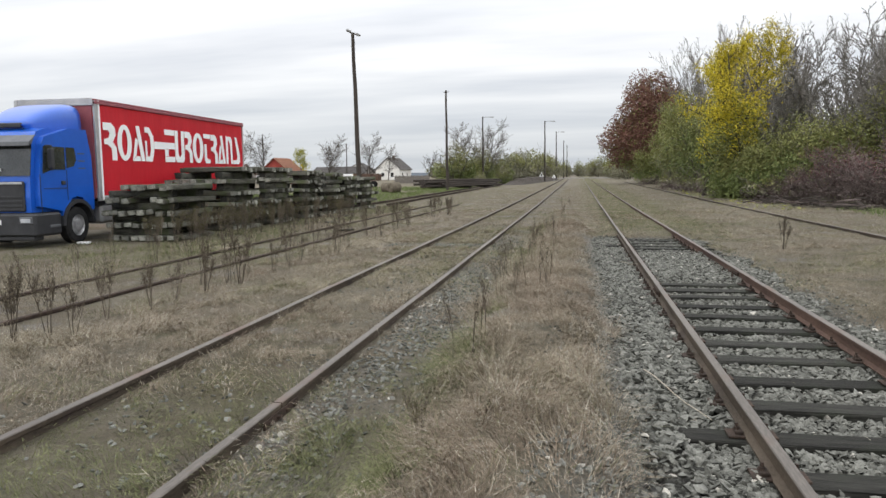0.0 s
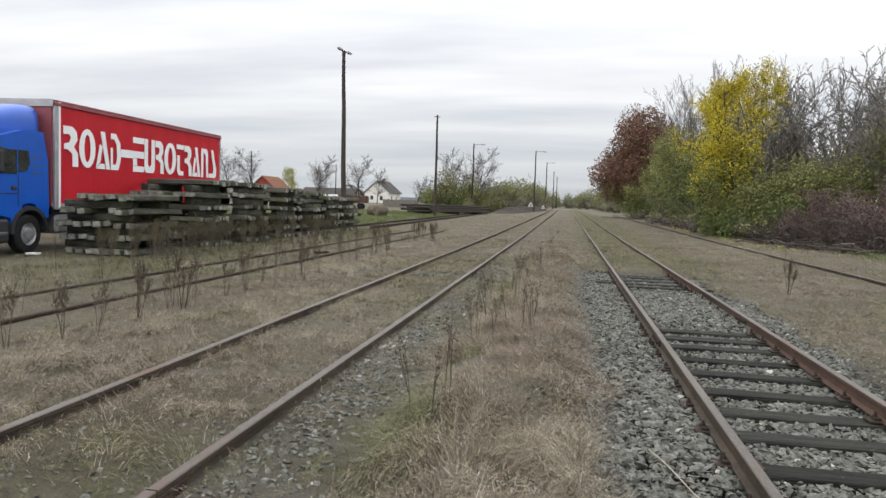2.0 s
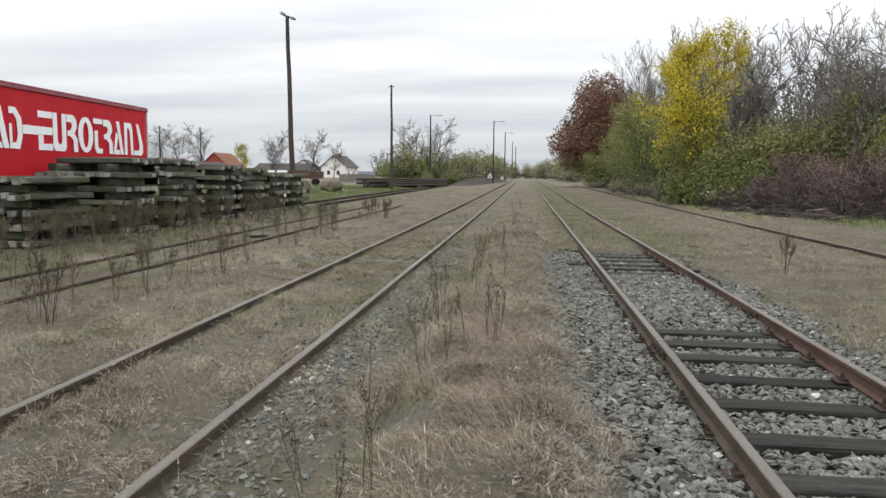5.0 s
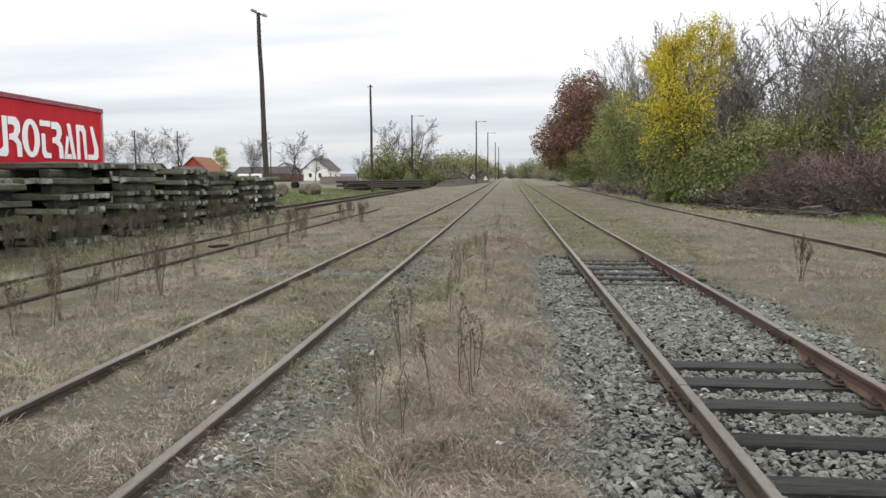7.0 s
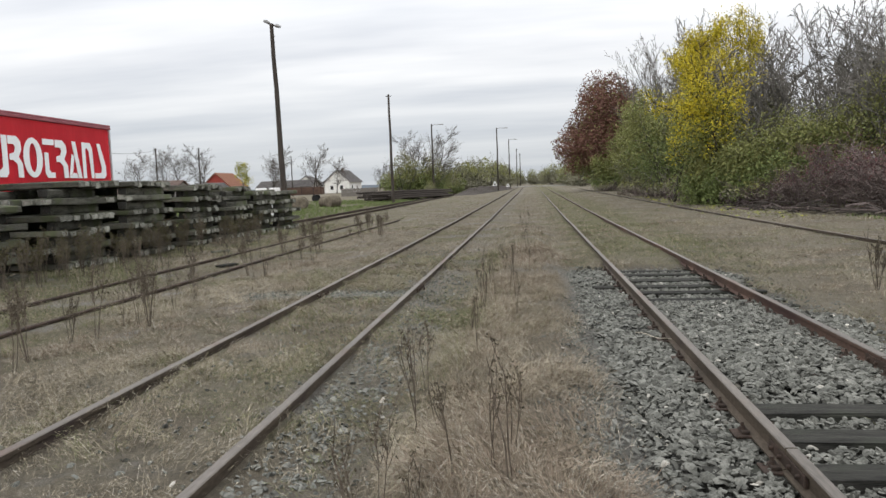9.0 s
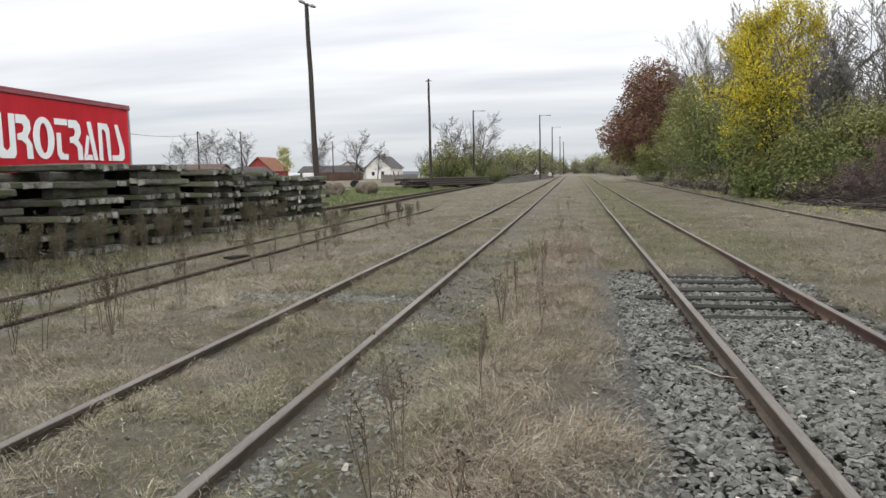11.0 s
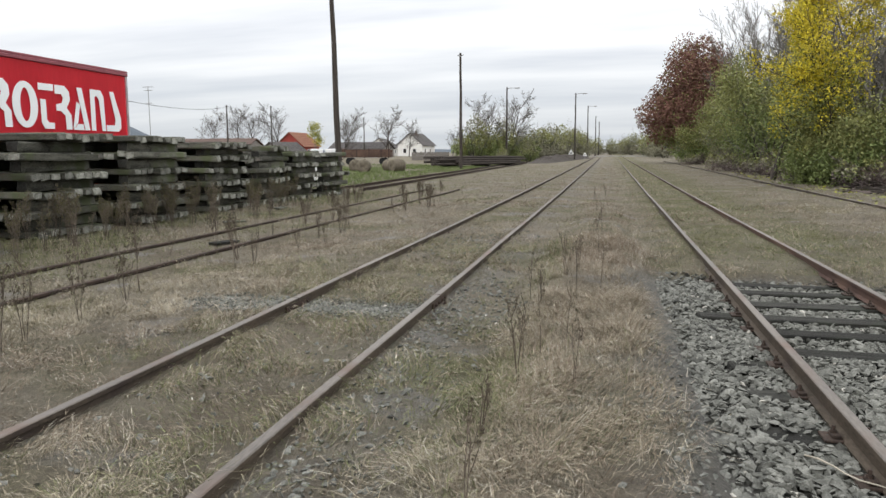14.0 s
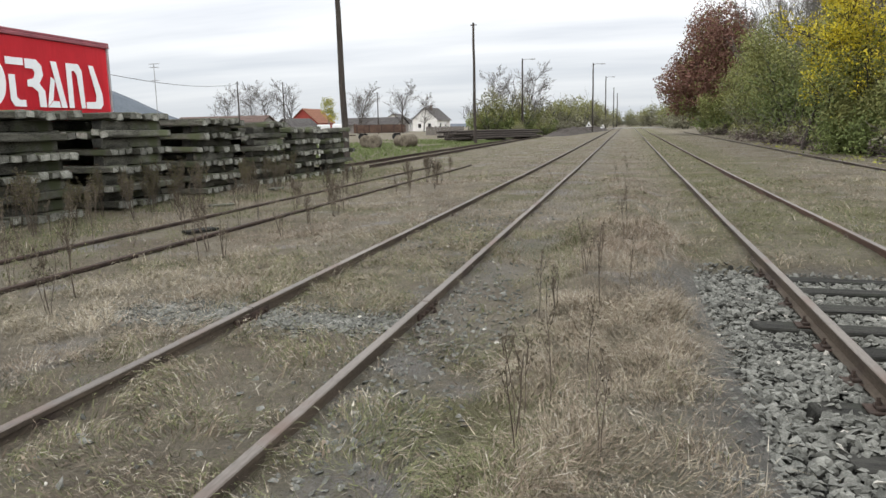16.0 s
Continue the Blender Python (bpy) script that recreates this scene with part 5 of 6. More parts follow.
# the yellow tree pair
tree("yellow_tree", "tall tree with yellow and lime autumn leaves", "tree", 9.1, 57.5, 13.0, 3, levels=3, kids=(24, 8, 5), spread=0.72, lift=0.3, leaves=17000, size=0.105, scatter=0.24, mats=(LEAF_GREEN, LEAF_OLIVE, LEAF_LIME, LEAF_YELLOW), split=(0.18, 0.28, 0.46), bark=BARK_DARK, twig=BARK_DARK, trunk_r=0.17, ratio=0.29, bare_base=0.1, least=0.014)
tree("yellow_tree", "spreading tree with golden yellow leaves", "tree", 10.5, 51.6, 10.6, 12, levels=3, kids=(22, 8, 5), spread=0.85, lift=0.22, leaves=17000, size=0.105, scatter=0.24, mats=(LEAF_GREEN, LEAF_OLIVE, LEAF_LIME, LEAF_YELLOW), split=(0.18, 0.26, 0.36), bark=BARK_DARK, twig=BARK_DARK, trunk_r=0.17, ratio=0.32, bare_base=0.14, least=0.014)
# the round rust-brown tree
tree("rust_tree", "large round tree with rust-brown leaves", "tree", 9.9, 112, 11.5, 21, levels=3, kids=(22, 7, 4), spread=1.0, leaves=80000, size=0.25, scatter=0.6, domes=((0.4, 0, 9.6, 5.4, 6.9), (-1.0, 0, 6.0, 5.9, 4.6), (2.0, 0, 8.0, 5.6, 6.2)), mats=(LEAF_OLIVE, LEAF_RUST), split=(0.2,), bark=BARK_DARK, trunk_r=0.36, ratio=0.44, bare_base=0.16)
# olive and green thicket between them
for i, (tx, ty, th, mats, cnt) in enumerate(((11.2, 56.5, 7.0, (LEAF_GREEN, LEAF_OLIVE), 6500), (11.6, 62, 8.4, (LEAF_GREEN, LEAF_OLIVE), 6500), (10.8, 68, 8.2, (LEAF_GREEN, LEAF_OLIVE), 6000), (12.0, 74, 9.6, (LEAF_GREEN, LEAF_OLIVE), 6500), (11.4, 80, 7.2, (LEAF_GREEN, LEAF_OLIVE), 6000), (12.4, 86, 8.6, (LEAF_OLIVE, LEAF_OLIVE), 6000), (11.4, 93, 6.6, (LEAF_HAZE_GREY, LEAF_OLIVE), 6000), (12.6, 100, 7.2, (LEAF_OLIVE, LEAF_OLIVE), 6000), (14.6, 56, 6.8, (LEAF_GREEN, LEAF_HAZE_GREY), 6000), (15.8, 48, 5.8, (LEAF_GREEN, LEAF_OLIVE), 5500), (12.0, 48.5, 3.8, (LEAF_GREEN, LEAF_OLIVE), 4500), (14.2, 46.6, 4.4, (LEAF_GREEN, LEAF_GREEN, LEAF_OLIVE), 4500), (18.4, 45, 5.8, (LEAF_GREEN, LEAF_OLIVE), 5000), (21.5, 43, 6.0, (LEAF_GREEN, LEAF_HAZE_GREY), 4500), (15.5, 66, 8.0, (LEAF_GREEN, LEAF_HAZE_GREY), 5000), (16, 82, 9.0, (LEAF_GREEN, LEAF_HAZE_GREY), 5000), (10.6, 104, 4.6, (LEAF_GREEN, LEAF_OLIVE), 3500), (9.6, 109, 3.4, (LEAF_GREEN, LEAF_HAZE_GREY), 3000), (10.6, 49.8, 3.4, (LEAF_GREEN, LEAF_OLIVE), 4000), (9.9, 52.5, 3.2, (LEAF_GREEN, LEAF_OLIVE), 4000))):
    tree("thicket_tree", "leafy olive green thicket tree at the wood's edge", "tree", tx, ty, th, 30 + i, stems=3, levels=3, kids=(8, 5, 4), spread=0.8, leaves=int(cnt * 2.5), size=0.086 + 0.0008 * ty, scatter=0.45, mats=mats, bark=BARK_DARK, trunk_r=0.09, ratio=0.42, bare_base=0.08, stem_lean=0.22, leaf_level=1, group="thicket at the wood's edge")
# bare grey trees behind
bare = tree("bare_tree", "tall bare grey tree rising behind the thicket", "tree", 14.3, 90, 16.4, 60, stems=7, levels=3, kids=(14, 8, 4), spread=0.55, lift=0.34, wig=0.06, trunk_r=0.13, least=0.017, ratio=0.36, bare_base=0.3, stem_lean=0.3, group="bare trees")
bare2 = tree("bare_tree", "bare grey tree with dense upright twigs", "tree", 17.0, 52, 9.2, 61, stems=5, levels=4, kids=(9, 5, 3, 2), spread=0.65, lift=0.24, wig=0.08, least=0.018, trunk_r=0.12, ratio=0.42, bare_base=0.2, stem_lean=0.3, group="bare trees")
bare3 = tree("bare_tree", "bare grey tree with spreading twigs and few leaves", "tree", 19.6, 46.5, 8.0, 62, stems=4, levels=4, kids=(9, 5, 3, 2), spread=0.7, lift=0.2, wig=0.09, least=0.018, trunk_r=0.11, ratio=0.45, bare_base=0.2, stem_lean=0.25, group="bare trees")
for src, tx, ty, s, a in ((bare, 16.6, 86, 0.98, 70), (bare, 17.2, 72, 0.86, 160), (bare, 15.8, 103, 0.9, 250), (bare, 19, 80, 0.95, 310), (bare2, 13.6, 58, 1.15, 260), (bare2, 18.8, 56, 1.2, 10), (bare3, 21.5, 53, 1.25, 140), (bare2, 16.4, 62, 1.2, 80), (bare2, 15.9, 54.5, 1.06, 140), (bare2, 20.5, 50, 1.05, 210), (bare3, 17.4, 47.5, 1.06, 120), (bare3, 22.5, 45, 1.08, 250), (bare3, 25.5, 48, 1.2, 20), (bare2, 26, 45, 0.95, 45), (bare, 21, 62, 0.8, 200), (bare2, 29, 40, 0.9, 180), (bare3, 21.2, 47, 1.12, 73), (bare2, 24.5, 47, 1.0, 13), (bare3, 14.6, 55, 1.3, 33), (bare3, 18.2, 50, 1.25, 305), (bare2, 22.6, 56, 1.3, 99), (bare3, 27, 44, 1.15, 193)):
    c = copy_thing(src, pose(tx, ty, float(rise(ty)), 0, 0, a))
    c.scale = (s, s, s)

# low undergrowth along the wood's edge
under = tree("undergrowth_bush", "low grey-green tangle of undergrowth", "bush", 10.9, 57.5, 2.0, 70, stems=7, levels=2, kids=(6, 4), spread=0.7, lift=0.1, wig=0.15, trunk_r=0.02, ratio=0.5, bare_base=0.05, stem_lean=0.8, leaves=1500, size=0.13, domes=((0, 0, 0.75, 1.3, 0.8), (0.7, 1.1, 0.6, 1.2, 0.65), (-0.2, -1.2, 0.6, 1.1, 0.65)), mats=(TWIG_PURPLE, LEAF_HAZE_GREY, LEAF_OLIVE), split=(0.16, 0.36), bark=TWIG_PURPLE, twig=TWIG_PURPLE, group="undergrowth")
ur = random.Random(9)
for k in range(13):
    uy = 47 + 5.0 * k + ur.uniform(-1.5, 1.5)
    c = copy_thing(under, pose(10.7 + ur.uniform(-0.5, 0.9) + (0.8 if uy < 50 else 0), uy, 0, 0, 0, ur.uniform(0, 360)))
    s = ur.uniform(0.6, 1.1) * (1 + 0.004 * uy)
    c.scale = (s, s, s * ur.uniform(0.8, 1.3))

# purple-brown brush
brush = tree("brush_bush", "dense purple-brown leafless bush", "bush", 13.4, 41.0, 3.1, 80, stems=9, levels=3, kids=(8, 5, 4), spread=0.6, lift=0.2, wig=0.16, trunk_r=0.03, ratio=0.5, bare_base=0.05, stem_lean=0.75, bark=TWIG_PURPLE, twig=TWIG_PURPLE, leaves=3000, size=0.075, scatter=0.25, mats=(TWIG_PURPLE, LEAF_PURPLE), split=(0.55,), group="purple brush")
for tx, ty, s, a in ((14.6, 39.2, 1.12, 40), (16.2, 38.0, 1.3, 100), (17.9, 37.0, 1.22, 170), (15.2, 42, 1.25, 220), (12.4, 43.6, 0.8, 290), (19.6, 35.6, 1.25, 330), (21.5, 34.5, 1.25, 20), (17.6, 41, 1.3, 75), (11.9, 46.5, 0.55, 130), (11.6, 52, 0.4, 180), (11.2, 59, 0.4, 230)):
    c = copy_thing(brush, pose(tx, ty, float(rise(ty)), 0, 0, a))
    c.scale = (s, s, s * (0.76 if s > 1 else 0.8))

# hedge and trees across the yard, far rows
far_green = tree("hedge_tree", "bushy olive green hedge tree", "tree", -20.5, 124, 7.6, 90, stems=4, levels=2, kids=(8, 5, 4), spread=0.85, leaves=5500, size=0.28, domes=((0, 0, 4.0, 2.6, 3.6), (1.8, 0.5, 2.4, 2.6, 2.4), (-1.8, 0, 2.2, 2.6, 2.3), (0, 1.5, 1.6, 3.2, 1.6)), scatter=0.65, mats=(LEAF_GREEN, LEAF_OLIVE, LEAF_HAZE_GREY), bark=BARK_DARK, trunk_r=0.1, ratio=0.44, bare_base=0.05, stem_lean=0.3, leaf_level=1, group="far hedge")
far_grey = tree("hedge_tree", "grey-green half bare hedge tree", "tree", -13.5, 150, 6.4, 91, stems=5, levels=2, kids=(8, 5, 4), spread=0.8, leaves=4500, size=0.27, domes=((0.4, 0, 3.0, 2.4, 3.0), (2.0, 0.4, 2.0, 2.4, 2.0), (-2.0, 0, 2.2, 2.2, 2.2), (0, 1.0, 1.3, 3.4, 1.3)), scatter=0.7, mats=(LEAF_HAZE_GREY, LEAF_OLIVE), bark=BARK_DARK, trunk_r=0.1, ratio=0.44, bare_base=0.05, stem_lean=0.35, leaf_level=1, group="far hedge")
for src, tx, ty, s, a in ((far_green, -17.0, 128, 0.95, 50), (far_green, -14.0, 134, 0.82, 120), (far_grey, -11.5, 140, 0.95, 200), (far_grey, -9.4, 158, 1.15, 90), (far_green, -12.2, 165, 1.0, 250), (far_grey, -8.6, 176, 1.1, 300), (far_grey, -7.8, 192, 1.1, 30), (far_green, -9.5, 205, 1.0, 170), (far_grey, -7.0, 216, 1.05, 140), (far_green, -12.0, 119, 0.42, 10), (far_grey, -15.5, 117, 0.4, 100),
                           (far_grey, 6.4, 252, 1.2, 15), (far_grey, 10.0, 236, 1.2, 60), (far_green, 12.5, 205, 1.3, 100), (far_grey, 11.0, 170, 1.1, 140), (far_green, 13.4, 138, 1.2, 190), (far_grey, 10.2, 186, 1.1, 340), (far_grey, 0.5, 268, 0.95, 230), (far_grey, -4.5, 266, 1.0, 270), (far_grey, 4.5, 272, 1.0, 310), (far_green, 17, 120, 1.4, 130), (far_green, 17, 100, 1.2, 33),
                           (far_grey, -40, 250, 1.2, 77), (far_grey, -50, 262, 1.1, 177), (far_grey, -30, 255, 1.1, 277), (far_grey, -20, 262, 1.1, 7), (far_grey, -98, 230, 1.1, 97)):
    c = copy_thing(src, pose(tx, ty, float(rise(ty)), 0, 0, a))
    c.scale = (s, s, s)
village = tree("bare_orchard_tree", "bare dark spreading tree near village houses", "tree", -56, 190, 11.5, 95, stems=1, levels=4, kids=(14, 7, 5, 2), spread=0.8, lift=0.2, wig=0.1, trunk_r=0.2, least=0.02, ratio=0.47, bare_base=0.15, bark=BARK_DARK, twig=BARK, group="bare village trees")
for tx, ty, s, a in ((-66, 188, 0.98, 60), (-52.5, 200, 0.8, 130), (-62, 176, 0.8, 100), (-86, 178, 1.05, 200), (-80, 180, 1.05, 280), (-92, 182, 1.0, 330), (-101, 184, 1.0, 15), (-16.5, 131, 0.9, 90), (-19.5, 127, 0.85, 160), (-47, 230, 0.7, 30)):
    c = copy_thing(village, pose(tx, ty, float(rise(ty)), 0, 0, a))
    c.scale = (s, s, s)
tree("small_yellow_tree", "small tree with pale yellow leaves by a red house", "tree", -65.2, 166, 8.0, 99, levels=3, kids=(10, 5, 4), leaves=1300, size=0.26, scatter=0.4, mats=(LEAF_YELLOW, LEAF_LIME), trunk_r=0.14, ratio=0.38, bare_base=0.3)


# ---- brush piles of cut branches along the wood's edge ----
def brush_pile(x, y, w, seed):
    rng = random.Random(seed)
    base = thing("branch_pile", pose(x, y, 0), "low heap of dead dark branches at the wood's edge", "branch pile", "heaps of dead branches")
    for k in range(34):
        bm = bmesh.new()
        a = rng.gauss(0, 1.0) + (math.pi / 2)
        l, z = rng.uniform(0.3, 1.0), rng.uniform(0.04, 0.5) * (1 - (k / 40))
        p = Vector((rng.gauss(0, w * 0.22), rng.gauss(0, w * 0.5), max(0.05, z)))
        d = Vector((math.cos(a), math.sin(a), rng.uniform(-0.12, 0.2)))
        pts = [p - d * l, p + Vector((rng.gauss(0, 0.06), rng.gauss(0, 0.06), 0.04)), p + d * l]
        bm_tube(bm, [Vector((q.x, q.y, max(0.03, q.z))) for q in pts], [0.036, 0.028, 0.01], 5)
        part("branch", bm, BARK_DARK if k % 3 else TWIG_PURPLE, base)


for i, (bx, by, bw) in enumerate(((10.6, 43.5, 1.8), (11.0, 48, 1.6), (10.4, 55, 2.0), (10.6, 63, 2.0), (11.2, 39.8, 1.5), (10.6, 74, 2.2), (12.4, 36.8, 1.4))):
    brush_pile(bx, by, bw, 300 + i)


# ---- dead weeds ----
def weed(seed, h, stems, bushy, green=0.0):
    """An upright dead weed: thin stalks that fork upwards into feathery seed heads."""
    rng, nrng = random.Random(seed), np.random.default_rng(seed)
    segs = []
    for s in range(stems):
        a = rng.uniform(0, 6.28)
        lean = rng.uniform(0.02, 0.22) if stems > 1 else 0.04
        d = Vector((math.cos(a) * lean, math.sin(a) * lean, 1)).normalized()
        top = h * rng.uniform(0.7, 1.0)
        pts = [Vector((math.cos(a), math.sin(a), 0)) * 0.02 + d * top * t + Vector((rng.gauss(0, 0.008), rng.gauss(0, 0.008), 0)) for t in (0, 0.3, 0.6, 0.85, 1.0)]
        pts[0].z = -0.03
        segs.append((pts, [0.0055, 0.005, 0.0042, 0.0034, 0.0026], 0))
        for j in range(bushy):
            t = rng.uniform(0.5, 1.0)
            p = pts[0].lerp(pts[-1], t)
            b = rng.uniform(0, 6.28)
            l = h * rng.uniform(0.10, 0.26)
            e = Vector((math.cos(b) * 0.42, math.sin(b) * 0.42, 1)).normalized()
            segs.append(([p, p + e * l * 0.5, p + e * l + Vector((0, 0, 0.02))], [0.0038, 0.003, 0.002], 1))
    v, f = tube_arrays(segs, 3)
    stalks = raw_mesh("stalks", v, f, [STALK])
    cnt = 18 * stems * max(2, bushy) // 2
    v, f, c = leaf_arrays(nrng, [s for s in segs if s[2] == 1], 1, cnt, 0.023, 0.018, droop=-1.2)
    return stalks, raw_mesh("seed_heads", v, f, [SEED, SEED_GREEN], (nrng.random(len(f)) < green).astype(int))


WEEDS = [weed(1, 0.85, 5, 9), weed(2, 0.95, 3, 8), weed(3, 0.8, 7, 8), weed(4, 1.0, 2, 9), weed(5, 0.7, 4, 6)]
WEEDS_GREEN = [weed(11, 0.85, 5, 12, 0.5), weed(12, 0.75, 6, 11, 0.6), weed(13, 0.95, 4, 12, 0.35)]
WEEDS_THIN = [weed(21, 0.75, 2, 3), weed(22, 0.65, 3, 3), weed(23, 0.85, 1, 5), weed(24, 0.5, 4, 2)]


def put_weed(kinds, x, y, s, rng, label):
    stalks, heads = rng.choice(kinds)
    z = float(ground_height(x, y))
    base = thing("dead_weed", Matrix.LocRotScale((x, y, z), Euler((rng.uniform(-0.08, 0.08), rng.uniform(-0.08, 0.08), rng.uniform(0, 6.28))), (s, s, s)), label, "weed", "dead weeds by the rails")
    tagged(part("stem", stalks, None, base), kind="stuff")
    tagged(part("plume", heads, None, base), kind="stuff")


wr = random.Random(77)
near_weeds = ((-6.26, 7.3), (-5.55, 7.39), (-5.95, 7.48), (-7.61, 8.85), (-6.02, 8.64), (-5.67, 9.08), (-5.84, 9.96), (-5.78, 10.75), (-5.89, 11.66), (-5.65, 11.66), (-6.01, 11.97), (-5.87, 12.39), (-5.64, 13.02), (-5.51, 13.48), (-5.73, 13.99), (-5.85, 14.9), (-5.62, 15.06), (-5.3, 15.73), (-5.54, 15.85), (-5.6, 16.3), (-5.71, 17.18), (-5.79, 18.05), (-6.15, 18.83))
far_weeds = ((-7.32, 19.16), (-6.4, 21.8), (-6.96, 22.12), (-8.0, 23.93), (-7.3, 24.29), (-6.23, 24.93), (-7.45, 25.24), (-6.09, 25.83), (-6.15, 26.21), (-7.35, 26.73), (-7.72, 27.71), (-6.8, 27.59), (-7.3, 28.45), (-7.3, 30.4), (-7.7, 30.57), (-5.54, 31.71), (-6.28, 31.84), (-6.55, 32.64), (-5.9, 33.1), (-5.98, 33.71), (-6.63, 34.83), (-6.17, 34.99), (-6.54, 37.49), (-7.44, 37.96), (-7.63, 38.78))
for wx, wy in near_weeds + far_weeds:
    put_weed(WEEDS, wx, wy, wr.uniform(0.75, 1.05), wr, "brown dead weed with feathery seed heads in dry grass")
for k in range(26):
    put_weed(WEEDS_THIN, wr.choice((wr.gauss(-7.9, 0.3), wr.gauss(-5.9, 0.35), wr.gauss(-9.2, 0.4))), wr.uniform(8, 34), wr.uniform(0.7, 1.1), wr, "thin dead stalk standing in dry grass")
for k in range(58):
    put_weed(WEEDS_GREEN, wr.gauss(-10.6, 0.4), wr.uniform(17, 33), wr.uniform(0.8, 1.15), wr, "olive and brown weed before the sleeper stacks")
for wx, wy, s in ((-1.0, 6.67, 0.8), (-0.91, 7.12, 0.8), (-1.2, 7.08, 0.9), (-0.98, 7.16, 0.9), (-0.87, 9.81, 0.7), (-0.76, 10.5, 0.8), (-0.49, 10.43, 1.1), (-0.6, 10.7, 0.8), (-1.12, 11.6, 1.1), (-0.99, 11.55, 0.8), (-0.49, 11.03, 0.9), (-1.32, 12.73, 0.9), (-0.88, 13.33, 0.9), (-1.02, 14.56, 0.8), (-0.94, 15.6, 1.0), (-0.56, 15.69, 0.8), (-0.96, 15.95, 1.0), (-0.84, 16.31, 0.8), (-0.68, 16.77, 0.7), (-1.1, 18.01, 0.9), (-1.01, 18.38, 0.9)):
    put_weed(WEEDS_THIN, wx, wy, s * 0.86, wr, "thin dead stalk standing in dry grass")
for wx, wy, s in ((-0.64, 18.45, 0.9), (-0.44, 18.73, 0.8), (-0.85, 19.77, 0.9), (-0.73, 20.38, 0.9), (-0.47, 21.71, 0.9), (-0.99, 22.07, 0.8), (-0.45, 22.8, 0.9), (-0.78, 30.79, 0.9), (-0.66, 31.1, 0.7), (-0.5, 33.57, 0.8), (-0.44, 40.8, 0.9)):
    put_weed(WEEDS_THIN, wx, wy, s * 0.86, wr, "thin dead stalk standing in dry grass")
for wx, wy, s in ((-1.17, 12.24, 0.7), (-1.07, 9.76, 0.65), (-1.09, 10.21, 0.6)):
    put_weed(WEEDS[3:4], wx, wy, s, wr, "slender brown weed with dense seed plumes")
put_weed(WEEDS[2:3], 4.56, 18.0, 0.95, wr, "lone dead weed in short dry grass")
put_weed(WEEDS_GREEN[:1], -1.02, 4.59, 0.4, wr, "short olive weed in dry grass")


def dry_reed(x, y, length, turn):
    bm = bmesh.new()
    d = Vector((math.cos(turn), math.sin(turn), 0))
    pts = [Vector((x, y, 0.045)) + d * length * (k / 6) + Vector((0, 0, 0.012 * math.sin(k * 1.3))) for k in range(7)]
    bm_tube(bm, pts, [0.006, 0.006, 0.0055, 0.005, 0.0045, 0.004, 0.003], 5)
    tagged(new("dry_reed", mesh_of("dry_reed", bm, HAY)), "long pale dry stalk lying on the ballast", "stalk")


dry_reed(0.52, 6.9, 1.4, -1.32)
dry_reed(0.75, 15.0, 0.5, -0.9)


def scrap_board(x, y, l, w, turn, mat, label):
    bm = bmesh.new()
    bm_box(bm, (-l / 2, -w / 2, 0), (l / 2, w / 2, 0.05), 0.008, 0.008, random.Random(int(y * 7)))
    ob = new("scrap_board", mesh_of("scrap_board", bm, mat))
    ob.matrix_basis = pose(x, y, float(ground_height(x, y)) + 0.012, 2, 1, turn)
    tagged(ob, label, "board")


scrap_board(-13.75, 18.6, 0.32, 0.2, 20, SHEET_WHITE, "broken white board lying beside the truck")
scrap_board(-7.6, 23.5, 0.7, 0.2, 80, TIE, "rotten dark board between overgrown rails")
scrap_board(-10.2, 31.5, 0.9, 0.2, 100, SLEEPER, "split sleeper piece lying in grass")
scrap_board(-9.4, 27.2, 0.6, 0.16, 60, SLEEPER, "split sleeper piece lying in grass")


# ---- grass ----
def blade_arrays(x, y, h, width, lean, rng):
    n = len(x)
    z = ground_height(x, y) - 0.008
    a = 14 * value_noise(x, y, 0.45, 91) + rng.normal(0, 0.75, n)
    b = rng.uniform(0, 6.28, n)
    dx, dy = np.cos(a), np.sin(a)
    sx, sy = -np.sin(b) * width, np.cos(b) * width
    out = h * lean
    up = h * np.sqrt(np.clip(1 - lean ** 2, 0.05, 1))
    p0 = np.stack([x - sx, y - sy, z], -1)
    p1 = np.stack([x + sx, y + sy, z], -1)
    p3 = np.stack([x + dx * out * 0.5 + sx * 1.1, y + dy * out * 0.5 + sy * 1.1, z + up * 0.72], -1)
    p4 = np.stack([x + dx * out, y + dy * out, z + up * rng.uniform(0.55, 1.05, n)], -1)
    p2 = p3 - np.stack([sx * 2.0, sy * 2.0, 0 * sx], -1)
    v = np.stack([p0, p1, p2, p3, p4], 1).reshape(-1, 3)
    i = np.arange(n) * 5
    f = np.concatenate([np.stack([i, i + 1, i + 3], -1), np.stack([i + 2, i + 3, i + 4], -1)], 1).reshape(-1, 3)
    return v, f


